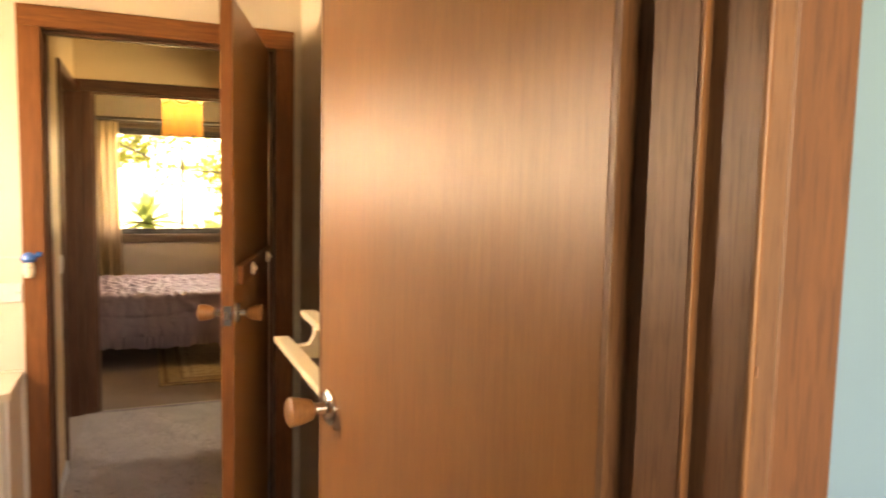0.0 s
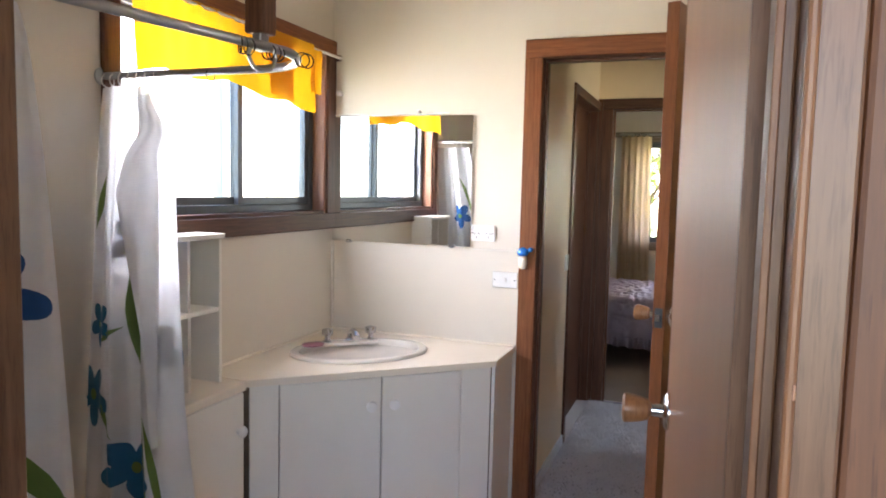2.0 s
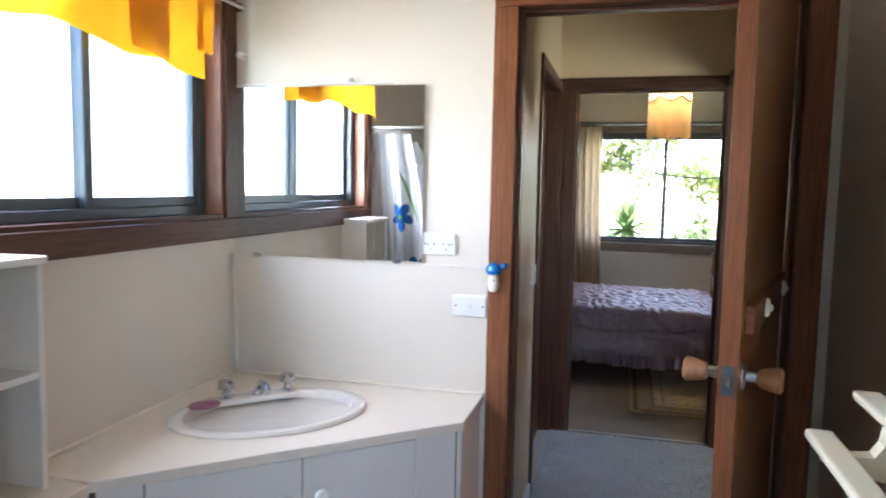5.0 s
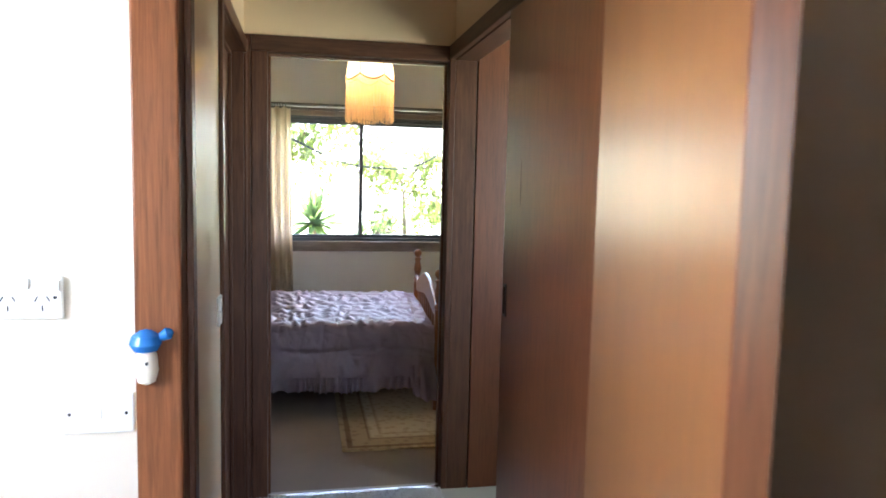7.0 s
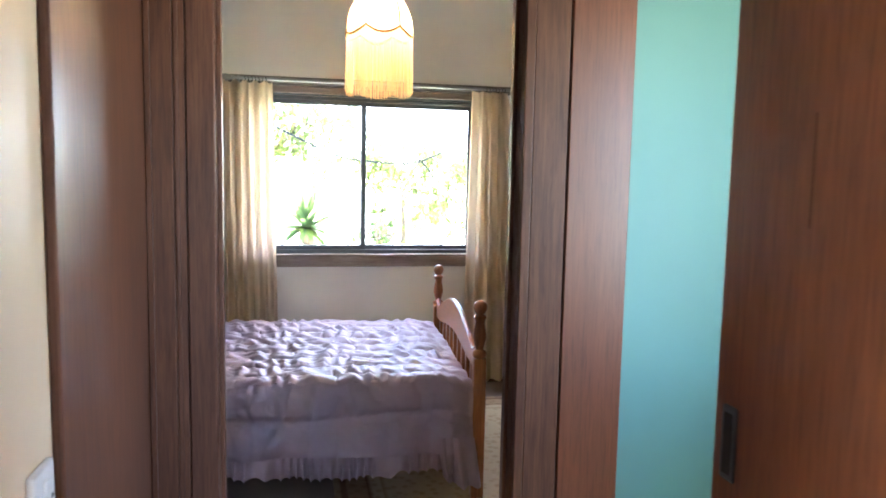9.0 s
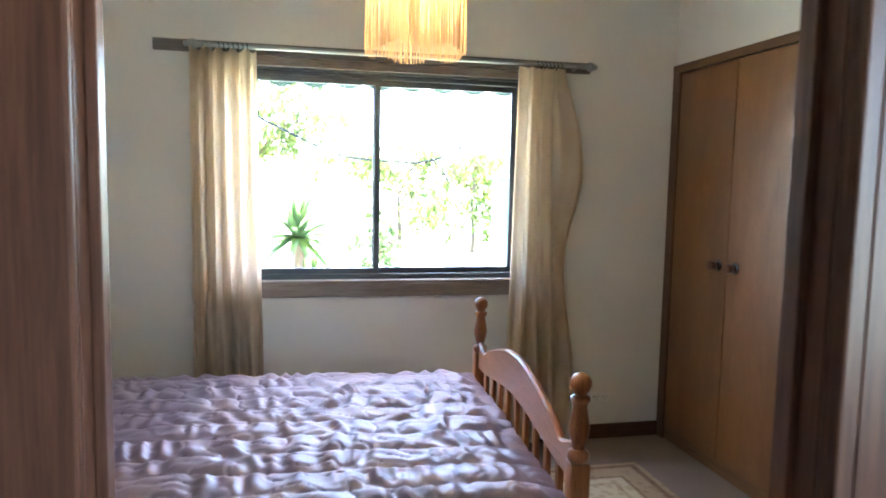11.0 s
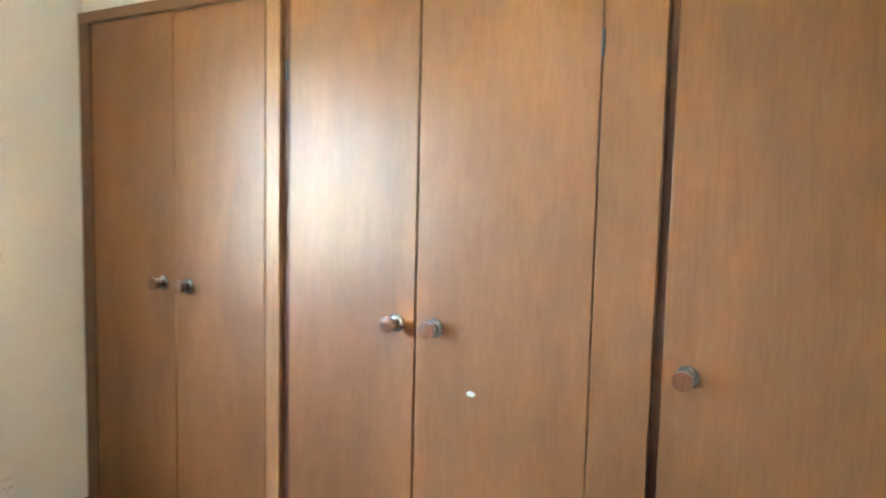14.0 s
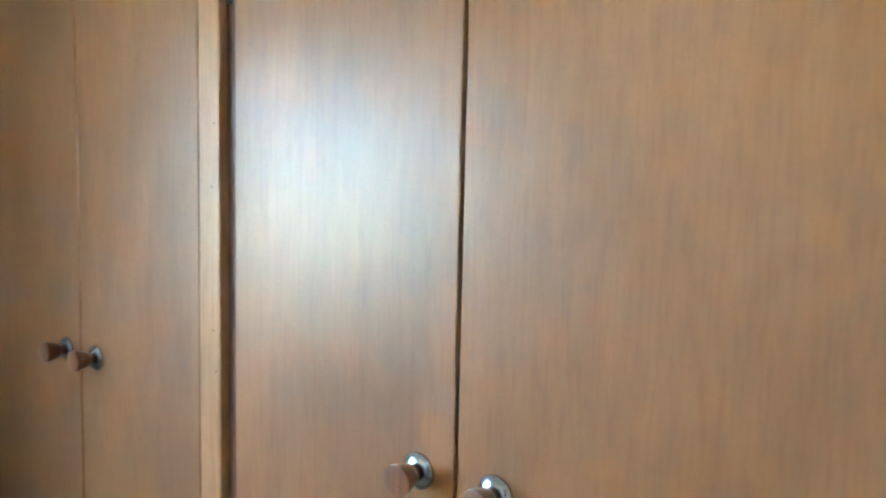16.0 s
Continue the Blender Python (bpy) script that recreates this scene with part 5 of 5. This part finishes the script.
def head_bunch(u, v):
    x = -BLEN + 0.05 + 0.12 * v
    y = 0.02 + (BWID - 0.04) * u
    return mbed @ Vector((x, y, 0.585 + 0.05 * math.sin(math.pi * v) * (1 + 0.4 * noise.noise((y * 6, v * 4, 2))) + 0.018 * math.sin(y * 48 + v * 6)))


drape(head_bunch, 90, 12, M_SATIN, "bunched_edge", spread, "", 0.003)

# ---- wardrobe ----
wd = thing("wardrobe", (WX + 0.3, 3.5, 0), "built-in honey-brown veneer wardrobe with five doors", "wardrobe")
DT = 0.02
part("carcass", box(WX + 0.045, BR - 0.002, YS + 0.002, YW - 0.018, 0.0, 2.148), M_DARK, wd)
part("head_rail", box(WX - 0.012, WX + 0.045, YS + 0.002, YW - 0.002, 2.105, 2.149, 0.003), M_WARD_Y, wd)
part("plinth", box(WX + 0.006, WX + 0.045, YS + 0.002, YW - 0.018, 0.0, 0.07, 0.002), M_WARD_Y, wd)
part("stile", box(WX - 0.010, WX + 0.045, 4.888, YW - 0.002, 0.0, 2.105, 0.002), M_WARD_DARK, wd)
# This stile's lit edge is put in as a paler timber colour
part("stile", box(WX - 0.002, WX + 0.045, 3.838, 3.903, 0.07, 2.105, 0.003), M_WARD_PALE, wd, "stile coloured paler for the light on its edge")
part("stile", box(WX - 0.002, WX + 0.045, 2.562, 2.722, 0.07, 2.105, 0.002), M_WARD, wd)
part("stile", box(WX - 0.002, WX + 0.045, YS + 0.002, 1.982, 0.07, 2.105, 0.002), M_WARD, wd)
for a, b in ((3.796, 3.838), (2.539, 2.562)):
    part("groove", box(WX + 0.018, WX + 0.045, a, b, 0.07, 2.105), M_DARK, wd, "dark recessed strip")
for k, (a, b, ky) in enumerate(((4.382, 4.885, 4.448), (3.906, 4.379, 4.308), (3.280, 3.794, 3.347), (2.725, 3.277, 3.208), (1.985, 2.537, 2.474))):
    d = part("door", box(WX, WX + DT, a + 0.0015, b - 0.0015, 0.075, 2.10, 0.0025), (M_WARD, M_WARD_B)[k % 2], wd)
    kz = 1.075 if k < 2 else 1.05 if k < 4 else 1.018
    km = pose(WX, ky, kz, 0, -90, 0)
    part("knob", lathe([(0.012, 0.0), (0.012, 0.018), (0.017, 0.022), (0.021, 0.032), (0.025, 0.050), (0.025, 0.055), (0.018, 0.057), (0.004, 0.0565)], 26, km), M_WKNOB, d, "turned wooden knob", True)
    part("rosette", lathe([(0.029, 0.0), (0.029, 0.003), (0.023, 0.009), (0.013, 0.012), (0.004, 0.012)], 26, km), M_OLDCHROME, d, "chrome rosette", True)
for yy, z in ((3.853, 1.60), (3.862, 1.48), (3.850, 1.12), (3.858, 1.20)):
    part("nail_hole", lathe([(0.0022, 0), (0.0012, 0.0006)], 8, pose(WX - 0.002, yy, z, 0, -90, 0)), M_BLACK, wd)
for yy in (3.806, 2.7235):
    for z in (0.3, 1.85):
        part("hinge", lathe([(0.005, -0.035), (0.005, 0.035)], 10, pose(WX - 0.002, yy, z)), M_ALU, wd)
part("paint_chip", lathe([(0.011, 0), (0.008, 0.001)], 7, pose(WX, 3.079, 0.869, 0, -90, 0) @ Matrix.Diagonal((0.8, 1.4, 1, 1))), M_PLASTIC, wd, "pale paint chip")

# ---- corridor carpet pile ----
rnd = random.Random(11)
verts, faces = [], []
for k in range(26000):
    x, y = rnd.uniform(CL + 0.015, CR - 0.03), rnd.uniform(0.1, 1.968)
    h = 0.010 + 0.008 * noise.noise((x * 9, y * 9, 0)) + rnd.uniform(0, 0.006)
    a, l = rnd.uniform(0, 6.283), 0.005
    tx, ty = x + 0.006 * math.sin(x * 21 + y * 9) + rnd.uniform(-0.004, 0.004), y + rnd.uniform(-0.006, 0.006)
    i = len(verts)
    verts += [(x + l * math.cos(a + q), y + l * math.sin(a + q), -0.001) for q in (0, 2.1, 4.2)] + [(tx, ty, h)]
    faces += [(i, i + 1, i + 3), (i + 1, i + 2, i + 3), (i + 2, i, i + 3)]
me = bpy.data.meshes.new("carpet_pile")
me.from_pydata(verts, [], faces)
me.materials.append(M_PILE)
tagged(new("carpet_pile", me), "grey-brown shaggy carpet pile", "carpet", "", "stuff")

# ---- outside ----
aw = thing("awning", (0.65, YW + 0.5, 2.2), "dark green canvas awning with a scalloped edge", "awning")


def aw_top(u, v):
    return (-1.0 + 3.4 * u, YW + 0.14 + 0.82 * v, 2.42 - 0.27 * v - 0.01 * math.sin(v * 3))


def aw_edge(u, v):
    return (-1.0 + 3.4 * u, YW + 0.96 + 0.008 * math.sin(u * 40), 2.15 - (0.06 + 0.035 * abs(math.sin(u * 3.4 * math.pi / 0.21))) * v)


drape(aw_top, 20, 6, M_AWNING, "canopy", aw)
drape(aw_edge, 240, 3, M_AWNING, "scalloped_edge", aw)
for xx in (-0.98, 2.38):
    part("arm", tube([(xx, YW + 0.12, 1.75), (xx, YW + 0.96, 2.14)], 0.01, 8), M_STEEL, aw)
cb = thing("cable", (1, 8, 2.2), "dark sagging overhead cable", "cable")
part("line", tube([(x_, 8.0, 1.64 + (0.229 if x_ < 1.25 else 0.45) * (x_ - 1.25) ** 2 + 0.012 * math.sin(x_ * 7)) for x_ in [-2.2 + 0.2 * k for k in range(28)]] + [(3.1, 6.4, 3.2), (3.0, YW + 0.108, 2.8)], 0.012, 6), M_BLACK, cb)
part("branch_line", tube([(1.55, 8.0, 1.70), (1.66, 8.0, 1.60), (1.74, 8.0, 1.46)], 0.008, 6), M_BLACK, cb)


def tree(name, x, y, h, spread_, leaves, mat, label, seed, leaf=0.09, low=0.25):
    t = thing(name, (x, y, -0.45), label, "tree")
    r = random.Random(seed)
    limbs = []
    pts = [Vector((x + 0.05 * math.sin(k), y, -0.5 + (h * 0.55) * k / 5)) for k in range(6)]
    bm = tube(pts, 0.09, 8)
    for v in bm.verts:
        k = 1 - 0.6 * (v.co.z + 0.5) / (h * 0.55)
        v.co.x, v.co.y = x + (v.co.x - x) * k, y + (v.co.y - y) * k
    for k in range(7):
        a, zz = r.uniform(0, 6.28), h * r.uniform(0.2, 0.5)
        e = Vector((x + spread_ * 0.7 * math.cos(a), y + spread_ * 0.7 * math.sin(a), zz + h * 0.3))
        s0 = Vector((x, y, zz))
        tube([s0.lerp(e, f) + Vector((0, 0, 0.15 * math.sin(f * 3))) for f in (0, 0.35, 0.7, 1)], 0.03, 6, bm)
        limbs.append(e)
    part("trunk", bm, M_BARK, t, "", True)
    verts, faces = [], []
    clumps = [(Vector((x + spread_ * r.gauss(0, 0.55), y + spread_ * r.gauss(0, 0.5), r.uniform(low, 1.0) * h)), r.uniform(0.25, 0.6) * spread_ * 0.6) for _ in range(26)] + [(e, spread_ * 0.35) for e in limbs]
    for k in range(leaves):
        c, rad = clumps[r.randrange(len(clumps))]
        p = c + Vector((r.gauss(0, 0.5), r.gauss(0, 0.5), r.gauss(0, 0.45))) * rad
        m = Euler((r.uniform(0, 6.3), r.uniform(0, 6.3), r.uniform(0, 6.3))).to_matrix()
        s = leaf * r.uniform(0.6, 1.4)
        i = len(verts)
        verts += [tuple(p + m @ Vector(q)) for q in ((-s, 0, 0), (0, -s * 0.45, 0.02), (s, 0, 0), (0, s * 0.45, 0.02))]
        faces += [(i, i + 1, i + 2, i + 3)]
    me = bpy.data.meshes.new("crown")
    me.from_pydata(verts, [], faces)
    me.materials.append(mat)
    c = new("crown", me)
    c.parent, c.matrix_parent_inverse = t, t.matrix_basis.inverted()
    return t


tree("tree", -3.6, 15.5, 6.4, 2.6, 5200, M_LEAF, "tall sunlit leafy tree in the garden", 21)
tree("tree", -0.9, 17.5, 4.6, 2.0, 3600, M_LEAF, "sunlit leafy tree in the garden", 22)
tree("shrub", -1.6, 11.5, 1.5, 1.2, 2600, M_LEAF2, "dense green garden shrub", 23, 0.07, 0.0)
tree("shrub", 5.2, 20.0, 2.7, 1.7, 2600, M_LEAF, "leafy garden shrub by the shed", 24, 0.09, 0.0)
tree("shrub", 3.3, 21.0, 2.9, 1.5, 2200, M_LEAF, "leafy garden shrub on the lawn", 25, 0.09, 0.0)
tree("shrub", 1.55, 12.0, 0.75, 0.35, 700, M_LEAF2, "small round garden shrub", 26, 0.05, -0.3)


def yucca(x, y, z, size, seed):
    t = thing("yucca", (x, y, -0.45), "spiky green yucca plant in the garden", "plant")
    r = random.Random(seed)
    part("stem", tube([(x, y, -0.5), (x + 0.03, y, z)], 0.06, 8), M_BARK, t, "", True)
    for k in range(64):
        a, el = r.uniform(0, 6.283), r.uniform(-0.5, 1.45)
        d = Vector((math.cos(a) * math.cos(el), math.sin(a) * math.cos(el), math.sin(el)))
        side = d.cross(Vector((0, 0, 1))).normalized()
        L = size * r.uniform(0.75, 1.1)
        bm = bmesh.new()
        pr = []
        for i in range(6):
            f = i / 5
            p = Vector((x, y, z)) + d * L * f - Vector((0, 0, 0.22 * L * f * f))
            w = 0.05 * (1 - f) ** 0.6 + 0.002
            pr.append((bm.verts.new(p - side * w), bm.verts.new(p + Vector((0, 0, -w * 0.5))), bm.verts.new(p + side * w)))
        for a_, b_ in zip(pr, pr[1:]):
            for i in range(2):
                bm.faces.new((a_[i], a_[i + 1], b_[i + 1], b_[i]))
        part("leaf", bm, M_LEAF2, t)


yucca(0.30, 9.2, 0.85, 0.72, 5)
yucca(0.45, 9.3, 0.22, 0.62, 6)
yucca(-0.75, 9.5, 0.55, 0.5, 7)

shed = thing("shed", (5.2, 14.5, -0.45), "blue-green corrugated metal garden shed", "shed")


def corrug(ax, at, a0, a1, z0_, z1_):
    def fn(u, v):
        a = a0 + (a1 - a0) * u
        o = at + 0.012 * math.sin(a * 2 * math.pi / 0.09)
        return (o, a, z0_ + (z1_ - z0_) * v) if ax == "x" else (a, o, z0_ + (z1_ - z0_) * v)
    return sheet(fn, 200, 1, 0.003)


part("wall", corrug("y", 14.0, 4.62, 7.05, -0.45, 1.55), M_SHED, shed)
part("wall", corrug("x", 4.62, 14.0, 16.2, -0.45, 1.55), M_SHED, shed)
part("roof", box(4.52, 7.15, 13.9, 16.3, 1.55, 1.61, 0.01), M_SHED, shed)
fence = thing("corrugated_wall", (1.03, 12.6, -0.45), "white corrugated metal screen in the garden", "fence")
fb = sheet(lambda u, v: (0.72 + 0.62 * u, 12.6 + 0.01 * math.sin(v * 2 * math.pi * 14), -0.45 + 1.7 * v), 1, 160, 0.003)
part("cladding", fb, M_WHITE, fence)
structure("pavement", box(3.2, 7.5, 11.0, 14.0, -0.46, -0.42), plain("grey_paving", (0.30, 0.29, 0.30), 0.8), "grey paved area before the shed", "pavement")
pp = thing("veranda_post", (-2.0, 0.39, -0.45), "pale blue-green post outside the bathroom window", "post")
part("post", box(-2.03, -1.97, 0.36, 0.42, -0.45, 2.3, 0.006), M_SHED, pp)
